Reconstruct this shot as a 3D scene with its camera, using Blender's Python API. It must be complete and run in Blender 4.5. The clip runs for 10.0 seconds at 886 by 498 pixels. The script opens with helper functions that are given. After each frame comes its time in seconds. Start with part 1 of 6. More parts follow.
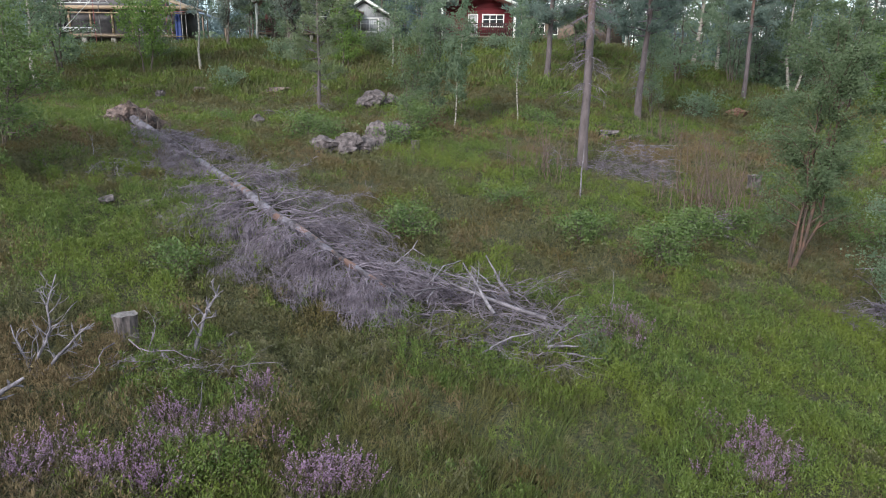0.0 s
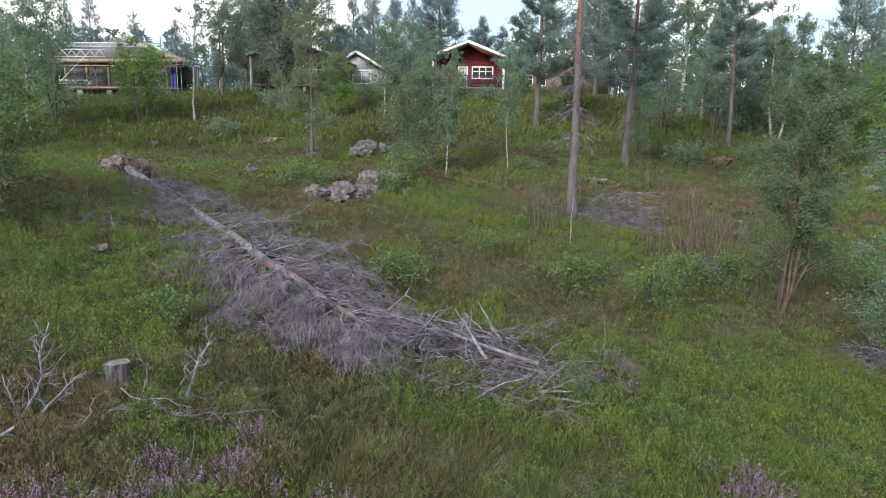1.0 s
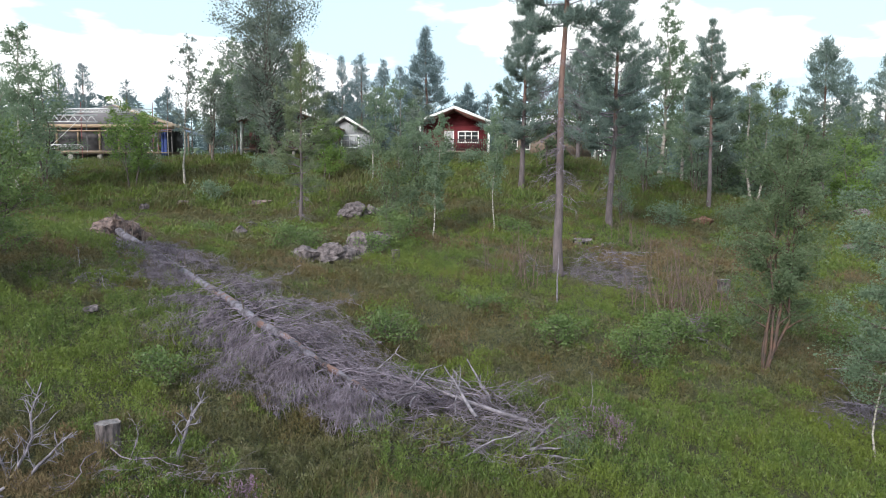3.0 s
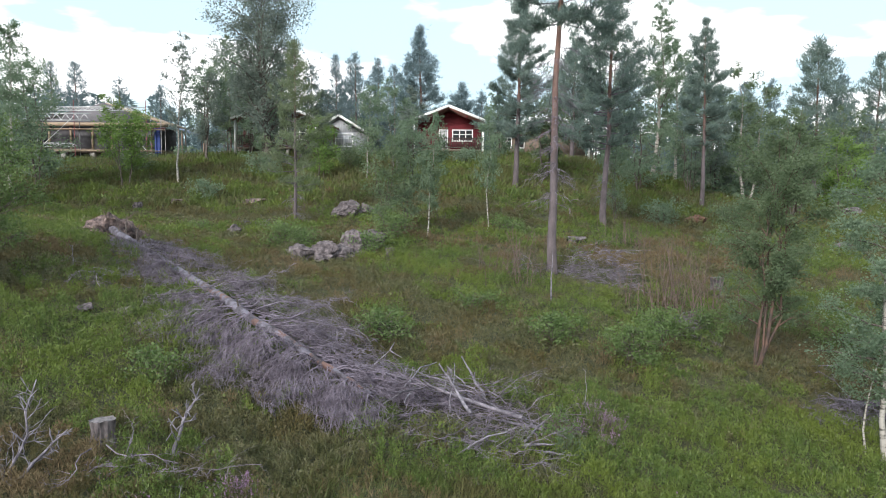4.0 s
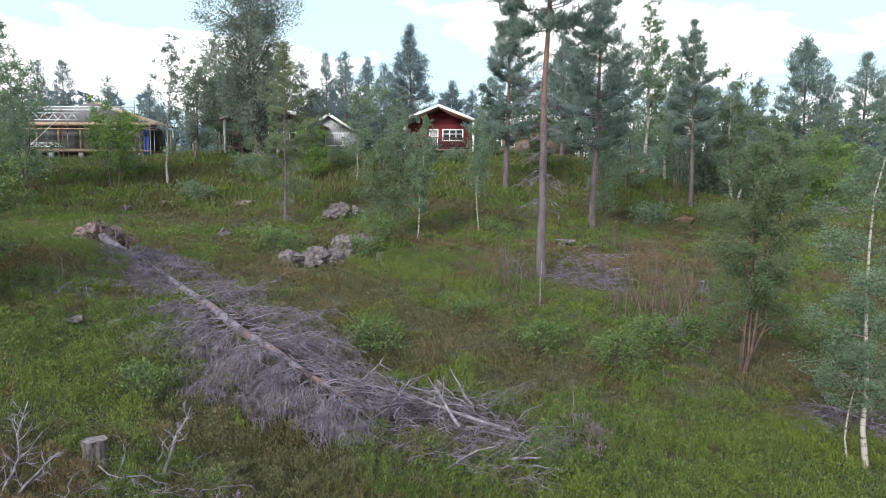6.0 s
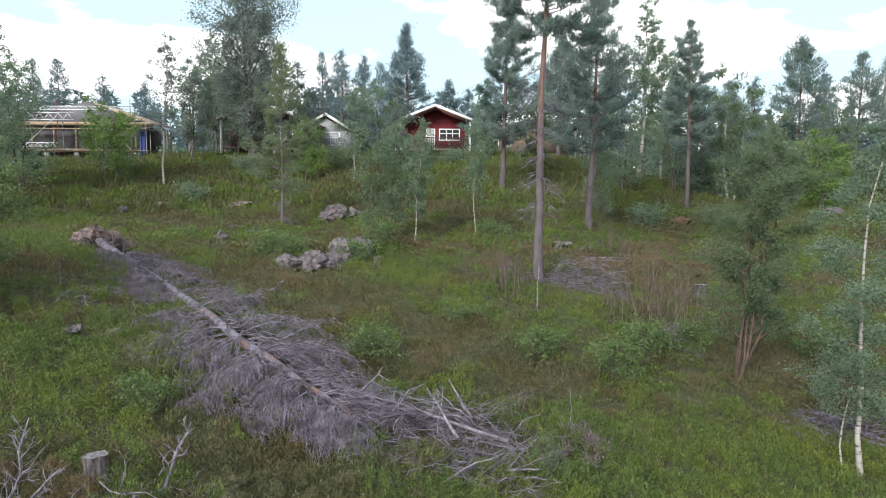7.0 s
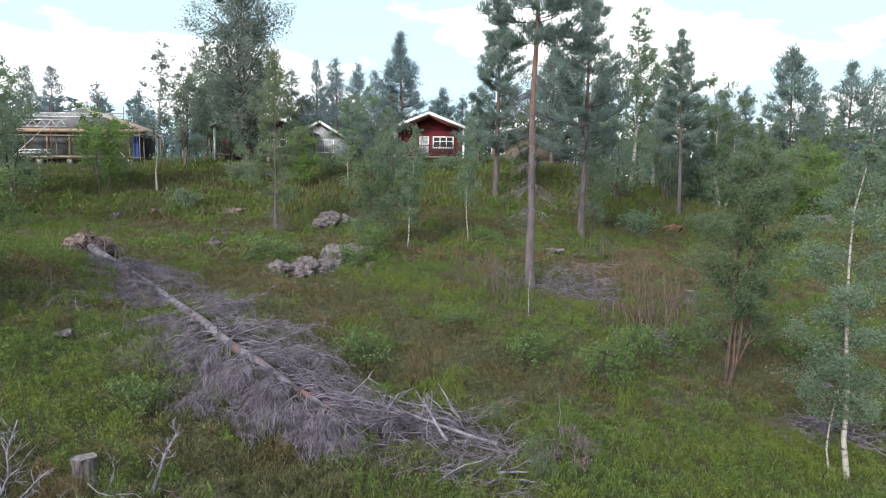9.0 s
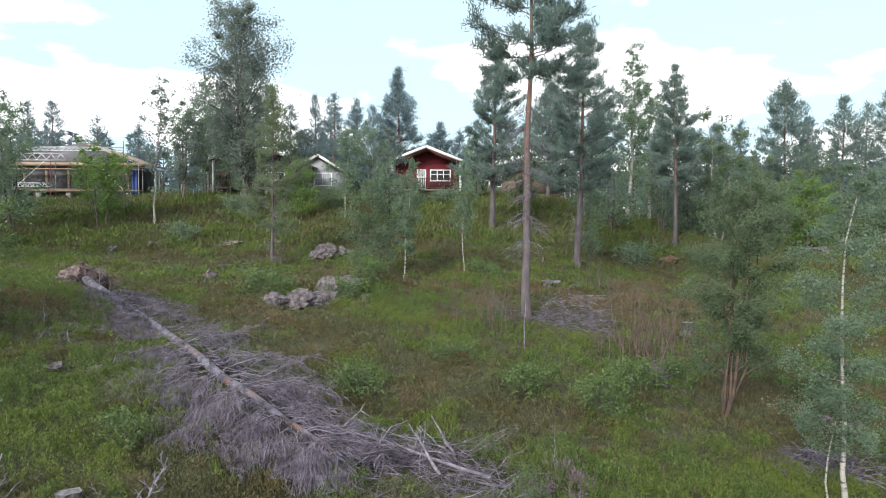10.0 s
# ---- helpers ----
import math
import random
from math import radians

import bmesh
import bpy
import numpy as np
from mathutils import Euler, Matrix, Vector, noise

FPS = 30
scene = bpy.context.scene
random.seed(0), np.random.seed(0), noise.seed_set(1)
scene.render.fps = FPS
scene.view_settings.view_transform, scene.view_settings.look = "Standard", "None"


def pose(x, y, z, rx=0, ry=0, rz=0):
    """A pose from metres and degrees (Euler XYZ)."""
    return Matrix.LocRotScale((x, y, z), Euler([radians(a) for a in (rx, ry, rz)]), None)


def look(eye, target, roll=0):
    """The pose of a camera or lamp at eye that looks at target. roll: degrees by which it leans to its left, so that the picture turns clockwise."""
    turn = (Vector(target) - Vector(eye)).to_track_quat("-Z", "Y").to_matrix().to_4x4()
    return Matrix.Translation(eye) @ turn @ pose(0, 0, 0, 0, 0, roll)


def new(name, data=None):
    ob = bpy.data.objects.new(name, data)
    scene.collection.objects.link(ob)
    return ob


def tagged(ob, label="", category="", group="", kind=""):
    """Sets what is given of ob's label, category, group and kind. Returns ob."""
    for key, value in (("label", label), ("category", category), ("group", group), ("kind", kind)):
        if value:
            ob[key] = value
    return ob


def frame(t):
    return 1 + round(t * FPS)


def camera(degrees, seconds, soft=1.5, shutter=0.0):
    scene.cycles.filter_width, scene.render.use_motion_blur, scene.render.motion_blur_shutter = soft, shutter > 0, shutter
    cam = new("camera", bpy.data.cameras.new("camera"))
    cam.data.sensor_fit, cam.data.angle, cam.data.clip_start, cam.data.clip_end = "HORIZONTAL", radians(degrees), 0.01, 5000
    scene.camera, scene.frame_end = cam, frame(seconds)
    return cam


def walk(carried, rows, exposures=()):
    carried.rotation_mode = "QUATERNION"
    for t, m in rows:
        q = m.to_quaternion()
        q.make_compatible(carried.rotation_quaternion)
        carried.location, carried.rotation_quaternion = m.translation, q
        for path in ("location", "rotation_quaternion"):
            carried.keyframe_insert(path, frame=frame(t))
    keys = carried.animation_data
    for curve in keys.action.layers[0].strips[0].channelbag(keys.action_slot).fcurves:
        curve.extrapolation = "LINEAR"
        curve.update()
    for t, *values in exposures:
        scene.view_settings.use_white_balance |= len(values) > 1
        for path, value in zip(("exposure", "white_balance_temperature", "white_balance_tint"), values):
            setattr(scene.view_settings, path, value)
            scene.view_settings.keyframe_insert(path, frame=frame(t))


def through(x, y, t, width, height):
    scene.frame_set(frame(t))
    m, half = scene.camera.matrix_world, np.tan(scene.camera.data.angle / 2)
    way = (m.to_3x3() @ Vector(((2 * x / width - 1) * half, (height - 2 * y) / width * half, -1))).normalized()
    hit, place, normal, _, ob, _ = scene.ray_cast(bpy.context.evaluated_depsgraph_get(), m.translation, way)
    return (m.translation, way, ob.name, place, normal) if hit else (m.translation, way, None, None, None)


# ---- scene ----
cam = camera(67.0, 10.0, 1.0)
PATH = [
    (0, (0.285, 2.272, 3.187), (-0.005, 6.130, 2.169), 0.91),
    (0.5, (0.291, 2.224, 3.185), (0.019, 6.117, 2.305), 0.76),
    (1, (0.283, 2.170, 3.193), (0.035, 6.093, 2.453), 0.72),
    (1.5, (0.295, 2.100, 3.204), (0.064, 6.047, 2.598), 0.63),
    (2, (0.286, 2.033, 3.217), (0.073, 5.999, 2.745), 0.56),
    (2.5, (0.273, 1.980, 3.205), (0.077, 5.957, 2.829), 0.54),
    (4, (0.271, 1.906, 3.176), (0.127, 5.885, 2.792), 0.54),
    (4.5, (0.293, 1.888, 3.183), (0.163, 5.867, 2.794), 0.53),
    (5, (0.308, 1.877, 3.212), (0.193, 5.856, 2.820), 0.50),
    (5.5, (0.311, 1.850, 3.303), (0.209, 5.829, 2.905), 0.48),
    (7, (0.276, 1.806, 3.661), (0.207, 5.783, 3.238), 0.40),
    (7.5, (0.272, 1.790, 3.662), (0.213, 5.766, 3.231), 0.45),
    (8, (0.280, 1.764, 3.642), (0.230, 5.740, 3.203), 0.47),
    (8.5, (0.304, 1.749, 3.616), (0.261, 5.724, 3.169), 0.50),
    (9, (0.347, 1.727, 3.613), (0.311, 5.709, 3.238), 0.51),
    (9.5, (0.386, 1.714, 3.608), (0.354, 5.707, 3.368), 0.47),
    (10, (0.429, 1.719, 3.588), (0.401, 5.715, 3.408), 0.41),
]
walk(cam, [(t, look(eye, aim, roll)) for t, eye, aim, roll in PATH])

# ---- sky and sun ----
SUN_UP, SUN_TURN = 28.0, 208.0
world = bpy.data.worlds.new("sky")
scene.world = world
world.use_nodes = True
wt = world.node_tree
wt.nodes.clear()
w_out = wt.nodes.new("ShaderNodeOutputWorld")
w_bg = wt.nodes.new("ShaderNodeBackground")
w_sky = wt.nodes.new("ShaderNodeTexSky")
w_sky.sky_type = "NISHITA"
w_sky.sun_disc = False
w_sky.sun_elevation, w_sky.sun_rotation = radians(SUN_UP), radians(SUN_TURN)
w_sky.air_density, w_sky.dust_density, w_sky.ozone_density = 1.0, 1.5, 1.0
w_co = wt.nodes.new("ShaderNodeTexCoord")
w_map = wt.nodes.new("ShaderNodeMapping")
w_map.inputs["Scale"].default_value = (1.0, 1.0, 3.2)
w_map.inputs["Location"].default_value = (0.35, 0.2, 0.1)
w_noise = wt.nodes.new("ShaderNodeTexNoise")
w_noise.inputs["Scale"].default_value = 2.6
w_noise.inputs["Detail"].default_value = 7.0
w_noise.inputs["Roughness"].default_value = 0.48
w_ramp = wt.nodes.new("ShaderNodeValToRGB")
w_ramp.color_ramp.elements[0].position, w_ramp.color_ramp.elements[1].position = 0.47, 0.53
w_mix = wt.nodes.new("ShaderNodeMix")
w_mix.data_type = "RGBA"
w_mix.inputs[7].default_value = (8.5, 8.6, 8.8, 1)
wt.links.new(w_co.outputs["Generated"], w_map.inputs["Vector"])
wt.links.new(w_map.outputs["Vector"], w_noise.inputs["Vector"])
wt.links.new(w_noise.outputs["Fac"], w_ramp.inputs["Fac"])
wt.links.new(w_ramp.outputs["Color"], w_mix.inputs[0])
w_haze = wt.nodes.new("ShaderNodeMix")
w_haze.data_type = "RGBA"
w_haze.inputs[0].default_value = 0.8
w_haze.inputs[7].default_value = (3.9, 5.15, 5.95, 1)
wt.links.new(w_sky.outputs["Color"], w_haze.inputs[6])
wt.links.new(w_haze.outputs[2], w_mix.inputs[6])
wt.links.new(w_mix.outputs[2], w_bg.inputs["Color"])
w_bg.inputs["Strength"].default_value = 0.145
wt.links.new(w_bg.outputs["Background"], w_out.inputs["Surface"])

sun = new("sun", bpy.data.lights.new("sun", "SUN"))
sun.data.energy, sun.data.angle, sun.data.color = 3.4, radians(22), (1.0, 0.96, 0.9)
a, e = radians(SUN_TURN), radians(SUN_UP)
SUN_DIR = Vector((math.sin(a) * math.cos(e), math.cos(a) * math.cos(e), math.sin(e)))
sun.matrix_world = look(SUN_DIR * 80, (0, 0, 0))
scene.view_settings.exposure = 0.63


# ---- materials ----
def ramp_node(nt, stops):
    r = nt.nodes.new("ShaderNodeValToRGB")
    while len(r.color_ramp.elements) < len(stops):
        r.color_ramp.elements.new(0.5)
    for el, (p, c) in zip(r.color_ramp.elements, stops):
        el.position, el.color = p, (*c, 1)
    return r


def surf(name, c1, c2, scale=3.0, rough=0.85, bump=0.4, fine=9.0, stretch=(1, 1, 1), metal=0.0, lo=0.35, hi=0.65):
    """A rough surface of two colours: broad mottling, fine grain and relief."""
    m = bpy.data.materials.new(name)
    m.use_nodes = True
    nt = m.node_tree
    p = nt.nodes["Principled BSDF"]
    co = nt.nodes.new("ShaderNodeTexCoord")
    mp = nt.nodes.new("ShaderNodeMapping")
    mp.inputs["Scale"].default_value = stretch
    nt.links.new(co.outputs["Object"], mp.inputs["Vector"])
    n1, n2 = nt.nodes.new("ShaderNodeTexNoise"), nt.nodes.new("ShaderNodeTexNoise")
    n1.inputs["Scale"].default_value, n1.inputs["Detail"].default_value = scale, 6
    n2.inputs["Scale"].default_value, n2.inputs["Detail"].default_value = scale * fine, 4
    for n in (n1, n2):
        nt.links.new(mp.outputs["Vector"], n.inputs["Vector"])
    add = nt.nodes.new("ShaderNodeMath")
    add.operation = "MULTIPLY_ADD"
    add.inputs[1].default_value = 0.35
    sub = nt.nodes.new("ShaderNodeMath")
    sub.operation = "SUBTRACT"
    sub.inputs[1].default_value = 0.175
    nt.links.new(n2.outputs["Fac"], add.inputs[0])
    nt.links.new(n1.outputs["Fac"], add.inputs[2])
    nt.links.new(add.outputs[0], sub.inputs[0])
    r = ramp_node(nt, [(lo, c1), (hi, c2)])
    nt.links.new(sub.outputs[0], r.inputs["Fac"])
    nt.links.new(r.outputs["Color"], p.inputs["Base Color"])
    p.inputs["Roughness"].default_value = rough
    p.inputs["Metallic"].default_value = metal
    if bump:
        b = nt.nodes.new("ShaderNodeBump")
        b.inputs["Strength"].default_value = bump
        b.inputs["Distance"].default_value = 0.03
        nt.links.new(sub.outputs[0], b.inputs["Height"])
        nt.links.new(b.outputs["Normal"], p.inputs["Normal"])
    return m


def foliage(name, stops, through=0.3, rough=0.5, patch=None, patch_scale=0.35, clump=2.2, own=0.45):
    """Leaves: shades that go by sprays of leaves (clump: how many to a metre) and by the single leaf (own); patch: a second colour in broad drifts."""
    m = bpy.data.materials.new(name)
    m.use_nodes = True
    nt = m.node_tree
    p = nt.nodes["Principled BSDF"]
    g = nt.nodes.new("ShaderNodeNewGeometry")
    n = len(stops) - 1
    r = ramp_node(nt, [(k / n, c) for k, c in enumerate(stops)])
    co = nt.nodes.new("ShaderNodeTexCoord")
    cn = nt.nodes.new("ShaderNodeTexNoise")
    cn.inputs["Scale"].default_value, cn.inputs["Detail"].default_value = clump, 3
    nt.links.new(co.outputs["Object"], cn.inputs["Vector"])
    cm = nt.nodes.new("ShaderNodeMapRange")
    cm.inputs["From Min"].default_value, cm.inputs["From Max"].default_value = 0.33, 0.67
    nt.links.new(cn.outputs["Fac"], cm.inputs["Value"])
    sh = nt.nodes.new("ShaderNodeMix")
    sh.inputs[0].default_value = own
    nt.links.new(cm.outputs["Result"], sh.inputs[2])
    nt.links.new(g.outputs["Random Per Island"], sh.inputs[3])
    nt.links.new(sh.outputs[0], r.inputs["Fac"])
    col = r.outputs["Color"]
    if patch:
        no = nt.nodes.new("ShaderNodeTexNoise")
        no.inputs["Scale"].default_value, no.inputs["Detail"].default_value = patch_scale, 5
        nt.links.new(co.outputs["Object"], no.inputs["Vector"])
        rr = ramp_node(nt, [(0.45, (0, 0, 0)), (0.62, (1, 1, 1))])
        nt.links.new(no.outputs["Fac"], rr.inputs["Fac"])
        mx = nt.nodes.new("ShaderNodeMix")
        mx.data_type = "RGBA"
        mx.inputs[7].default_value = (*patch, 1)
        sc = nt.nodes.new("ShaderNodeMath")
        sc.operation = "MULTIPLY"
        sc.inputs[1].default_value = 0.6
        nt.links.new(rr.outputs["Color"], sc.inputs[0])
        nt.links.new(sc.outputs[0], mx.inputs[0])
        nt.links.new(col, mx.inputs[6])
        col = mx.outputs[2]
    nt.links.new(col, p.inputs["Base Color"])
    p.inputs["Roughness"].default_value = rough
    p.inputs["Specular IOR Level"].default_value = 0.3
    tr = nt.nodes.new("ShaderNodeBsdfTranslucent")
    nt.links.new(col, tr.inputs["Color"])
    mix = nt.nodes.new("ShaderNodeMixShader")
    mix.inputs[0].default_value = through
    nt.links.new(p.outputs[0], mix.inputs[1])
    nt.links.new(tr.outputs[0], mix.inputs[2])
    nt.links.new(mix.outputs[0], nt.nodes["Material Output"].inputs["Surface"])
    return m


def bark_by_height(name, low, high, z1, z2, scale=6.0):
    """Pine bark: grey plates low down, orange flakes higher up."""
    m = surf(name, low, tuple(c * 1.7 for c in low), scale, 0.9, 0.8, 5.0, (1, 1, 0.35))
    nt = m.node_tree
    p = nt.nodes["Principled BSDF"]
    was = p.inputs["Base Color"].links[0].from_socket
    co = nt.nodes.new("ShaderNodeTexCoord")
    sp = nt.nodes.new("ShaderNodeSeparateXYZ")
    nt.links.new(co.outputs["Object"], sp.inputs[0])
    no = nt.nodes.new("ShaderNodeTexNoise")
    no.inputs["Scale"].default_value = 1.6
    nt.links.new(co.outputs["Object"], no.inputs["Vector"])
    ad = nt.nodes.new("ShaderNodeMath")
    ad.operation = "MULTIPLY_ADD"
    ad.inputs[1].default_value = (z2 - z1) * 1.6
    nt.links.new(no.outputs["Fac"], ad.inputs[0])
    nt.links.new(sp.outputs["Z"], ad.inputs[2])
    mr = nt.nodes.new("ShaderNodeMapRange")
    off = (z2 - z1) * 0.8
    mr.inputs["From Min"].default_value, mr.inputs["From Max"].default_value = z1 + off, z2 + off
    nt.links.new(ad.outputs[0], mr.inputs["Value"])
    mx = nt.nodes.new("ShaderNodeMix")
    mx.data_type = "RGBA"
    nt.links.new(mr.outputs["Result"], mx.inputs[0])
    nt.links.new(was, mx.inputs[6])
    r = ramp_node(nt, [(0.3, tuple(c * 0.6 for c in high)), (0.6, high)])
    no2 = nt.nodes.new("ShaderNodeTexNoise")
    no2.inputs["Scale"].default_value = 14
    nt.links.new(co.outputs["Object"], no2.inputs["Vector"])
    nt.links.new(no2.outputs["Fac"], r.inputs["Fac"])
    nt.links.new(r.outputs["Color"], mx.inputs[7])
    nt.links.new(mx.outputs[2], p.inputs["Base Color"])
    return m


M_GROUND = surf("moss_and_soil", (0.014, 0.02, 0.007), (0.085, 0.08, 0.03), 26.0, 0.95, 1.0, 3.5, lo=0.38, hi=0.66)
M_BILB = foliage("bilberry_leaves", [(0.042, 0.074, 0.018), (0.08, 0.12, 0.028), (0.128, 0.168, 0.043)], 0.25, 0.5, (0.115, 0.145, 0.022), 0.6, clump=6.0, own=0.16)
M_LING = foliage("lingonberry_leaves", [(0.046, 0.052, 0.022), (0.084, 0.09, 0.04), (0.13, 0.118, 0.072)], 0.2, 0.45, (0.09, 0.062, 0.02), 0.8, clump=6.0, own=0.16)
M_DRY = foliage("dry_heath", [(0.08, 0.062, 0.032), (0.125, 0.092, 0.05), (0.17, 0.14, 0.08)], 0.2, 0.7, clump=6.0, own=0.4)
M_GRASS = foliage("grass_blades", [(0.05, 0.076, 0.022), (0.08, 0.11, 0.034), (0.14, 0.15, 0.06)], 0.35, 0.5, (0.135, 0.115, 0.05), 0.9, clump=5.0, own=0.45)
M_BLOOM = foliage("heather_bloom", [(0.17, 0.098, 0.175), (0.245, 0.155, 0.255), (0.33, 0.245, 0.35)], 0.25, 0.8)
M_HSTEM = foliage("heather_stem", [(0.05, 0.056, 0.026), (0.092, 0.085, 0.05), (0.14, 0.112, 0.092)], 0.15, 0.8)
# M_BIRCH, M_ASPEN and M_NEEDLE: blue raised to stand in for distance haze
M_BIRCH = foliage("birch_leaves", [(0.09, 0.142, 0.09), (0.152, 0.216, 0.14), (0.21, 0.275, 0.195)], 0.58, 0.45)
M_ASPEN = foliage("aspen_leaves", [(0.096, 0.127, 0.114), (0.155, 0.193, 0.165), (0.213, 0.248, 0.216)], 0.58, 0.4)
M_ROWAN = foliage("fresh_green_leaves", [(0.09, 0.15, 0.045), (0.14, 0.225, 0.06), (0.19, 0.285, 0.08)], 0.58, 0.45)
M_BUSH = foliage("bush_leaves", [(0.055, 0.093, 0.033), (0.095, 0.148, 0.05), (0.14, 0.198, 0.07)], 0.4, 0.45)
M_WILLOW = foliage("willow_leaves", [(0.066, 0.102, 0.058), (0.12, 0.17, 0.092), (0.185, 0.238, 0.145)], 0.58, 0.45)
M_NEEDLE = foliage("pine_needles", [(0.099, 0.149, 0.136), (0.155, 0.213, 0.189), (0.204, 0.259, 0.223)], 0.5, 0.5)
M_YOUNGNEEDLE = foliage("young_pine_needles", [(0.09, 0.125, 0.07), (0.14, 0.18, 0.10), (0.19, 0.22, 0.13)], 0.45, 0.5)
# far conifers: distance haze painted into the needle colour as extra blue
M_HAZENEEDLE = foliage("haze_blued_needles", [(0.083, 0.132, 0.146), (0.132, 0.19, 0.202), (0.182, 0.236, 0.243)], 0.5, 0.5)
M_DEAD = surf("bleached_dead_wood", (0.055, 0.046, 0.06), (0.21, 0.18, 0.23), 5.0, 0.85, 0.5, 6.0, (1, 1, 1))
M_DEADPALE = surf("pale_dead_wood", (0.065, 0.06, 0.074), (0.215, 0.198, 0.234), 9.0, 0.85, 0.7, 5.0)
M_FALLEN = surf("fallen_pine_bark", (0.032, 0.027, 0.033), (0.125, 0.118, 0.152), 5.0, 0.9, 1.0, 6.0, lo=0.36, hi=0.6)
FB = M_FALLEN.node_tree  # flaking orange bark left on the upper half of the trunk
fb_co, fb_sp, fb_mr, fb_no, fb_mul, fb_mx = (FB.nodes.new(k) for k in ("ShaderNodeTexCoord", "ShaderNodeSeparateXYZ", "ShaderNodeMapRange", "ShaderNodeTexNoise", "ShaderNodeMath", "ShaderNodeMix"))
FB.links.new(fb_co.outputs["Object"], fb_sp.inputs[0])
fb_mr.inputs["From Min"].default_value, fb_mr.inputs["From Max"].default_value = 4.0, 5.2
FB.links.new(fb_sp.outputs["X"], fb_mr.inputs["Value"])
fb_no.inputs["Scale"].default_value, fb_no.inputs["Detail"].default_value = 5.5, 6
FB.links.new(fb_co.outputs["Object"], fb_no.inputs["Vector"])
fb_r = ramp_node(FB, [(0.52, (0, 0, 0)), (0.57, (1, 1, 1))])
FB.links.new(fb_no.outputs["Fac"], fb_r.inputs["Fac"])
fb_mul.operation = "MULTIPLY"
FB.links.new(fb_r.outputs["Color"], fb_mul.inputs[0])
FB.links.new(fb_mr.outputs["Result"], fb_mul.inputs[1])
fb_mx.data_type = "RGBA"
fb_mx.inputs[7].default_value = (0.11, 0.066, 0.058, 1)
fb_p = FB.nodes["Principled BSDF"]
FB.links.new(fb_p.inputs["Base Color"].links[0].from_socket, fb_mx.inputs[6])
FB.links.new(fb_mul.outputs[0], fb_mx.inputs[0])
FB.links.new(fb_mx.outputs[2], fb_p.inputs["Base Color"])
M_SOIL = surf("root_soil", (0.03, 0.023, 0.025), (0.2, 0.145, 0.135), 3.6, 0.95, 1.0, 4.0)
M_EARTH = surf("red_earth", (0.06, 0.03, 0.022), (0.17, 0.085, 0.06), 5.0, 0.95, 1.0, 4.0)
M_ROCK = surf("granite_with_lichen", (0.032, 0.027, 0.03), (0.15, 0.128, 0.137), 9.0, 0.95, 1.0, 3.5)
M_STUMP = surf("weathered_stump", (0.028, 0.024, 0.026), (0.13, 0.112, 0.118), 16.0, 0.9, 1.0, 3.0, (1, 1, 0.3))
M_STUMPTOP = surf("cut_wood_grey", (0.07, 0.064, 0.068), (0.17, 0.158, 0.165), 20.0, 0.85, 0.6, 3.0)
M_PINEBARK = bark_by_height("pine_bark", (0.066, 0.055, 0.06), (0.18, 0.1, 0.076), 3.2, 7.6)
M_DARKBARK = surf("dark_bark", (0.045, 0.038, 0.034), (0.12, 0.10, 0.09), 8.0, 0.9, 0.8, 4.0, (1, 1, 0.3))
M_BIRCHBARK = surf("birch_bark", (0.05, 0.043, 0.038), (0.29, 0.275, 0.25), 7.0, 0.7, 0.4, 5.0, (0.6, 0.6, 3.0), lo=0.36, hi=0.5)
M_REDSTEM = surf("red_brown_stems", (0.04, 0.03, 0.026), (0.105, 0.06, 0.045), 8.0, 0.8, 0.4, 4.0, (1, 1, 0.4))
M_TWIG = surf("brown_twigs", (0.07, 0.05, 0.045), (0.16, 0.115, 0.10), 8.0, 0.9, 0.2, 4.0)
M_RED = surf("falu_red_boards", (0.095, 0.009, 0.015), (0.15, 0.014, 0.022), 3.0, 0.8, 0.5, 8.0, (0.3, 0.3, 6.0))
M_REDDARK = surf("dark_red_boards", (0.06, 0.02, 0.018), (0.10, 0.035, 0.03), 3.0, 0.8, 0.5, 8.0, (0.3, 0.3, 6.0))
M_WHITE = surf("white_paint", (0.70, 0.70, 0.70), (0.82, 0.82, 0.82), 4.0, 0.6, 0.1, 6.0)
M_GREY = surf("grey_boards", (0.30, 0.31, 0.33), (0.40, 0.41, 0.43), 3.0, 0.8, 0.4, 8.0, (6.0, 0.3, 0.3))
M_TILE = surf("red_roof_tiles", (0.12, 0.055, 0.046), (0.2, 0.092, 0.078), 5.0, 0.8, 0.5, 6.0)
M_ROOFGREY = surf("grey_roof_felt", (0.08, 0.08, 0.085), (0.14, 0.14, 0.15), 4.0, 0.9, 0.4, 8.0)
M_TIMBER = surf("fresh_timber", (0.26, 0.19, 0.13), (0.40, 0.31, 0.225), 3.0, 0.75, 0.3, 8.0, (0.4, 1, 4))
M_DECK = surf("weathered_deck", (0.10, 0.075, 0.06), (0.18, 0.14, 0.11), 5.0, 0.85, 0.4, 6.0)
M_RAIL = surf("dark_stained_rail", (0.035, 0.022, 0.024), (0.07, 0.045, 0.045), 5.0, 0.8, 0.4, 6.0)
M_PANEL = surf("wind_barrier_board", (0.065, 0.064, 0.075), (0.11, 0.105, 0.118), 2.0, 0.7, 0.2, 8.0)
M_STEEL = surf("galvanised_steel", (0.45, 0.47, 0.5), (0.62, 0.64, 0.66), 6.0, 0.45, 0.1, 6.0, metal=0.6)
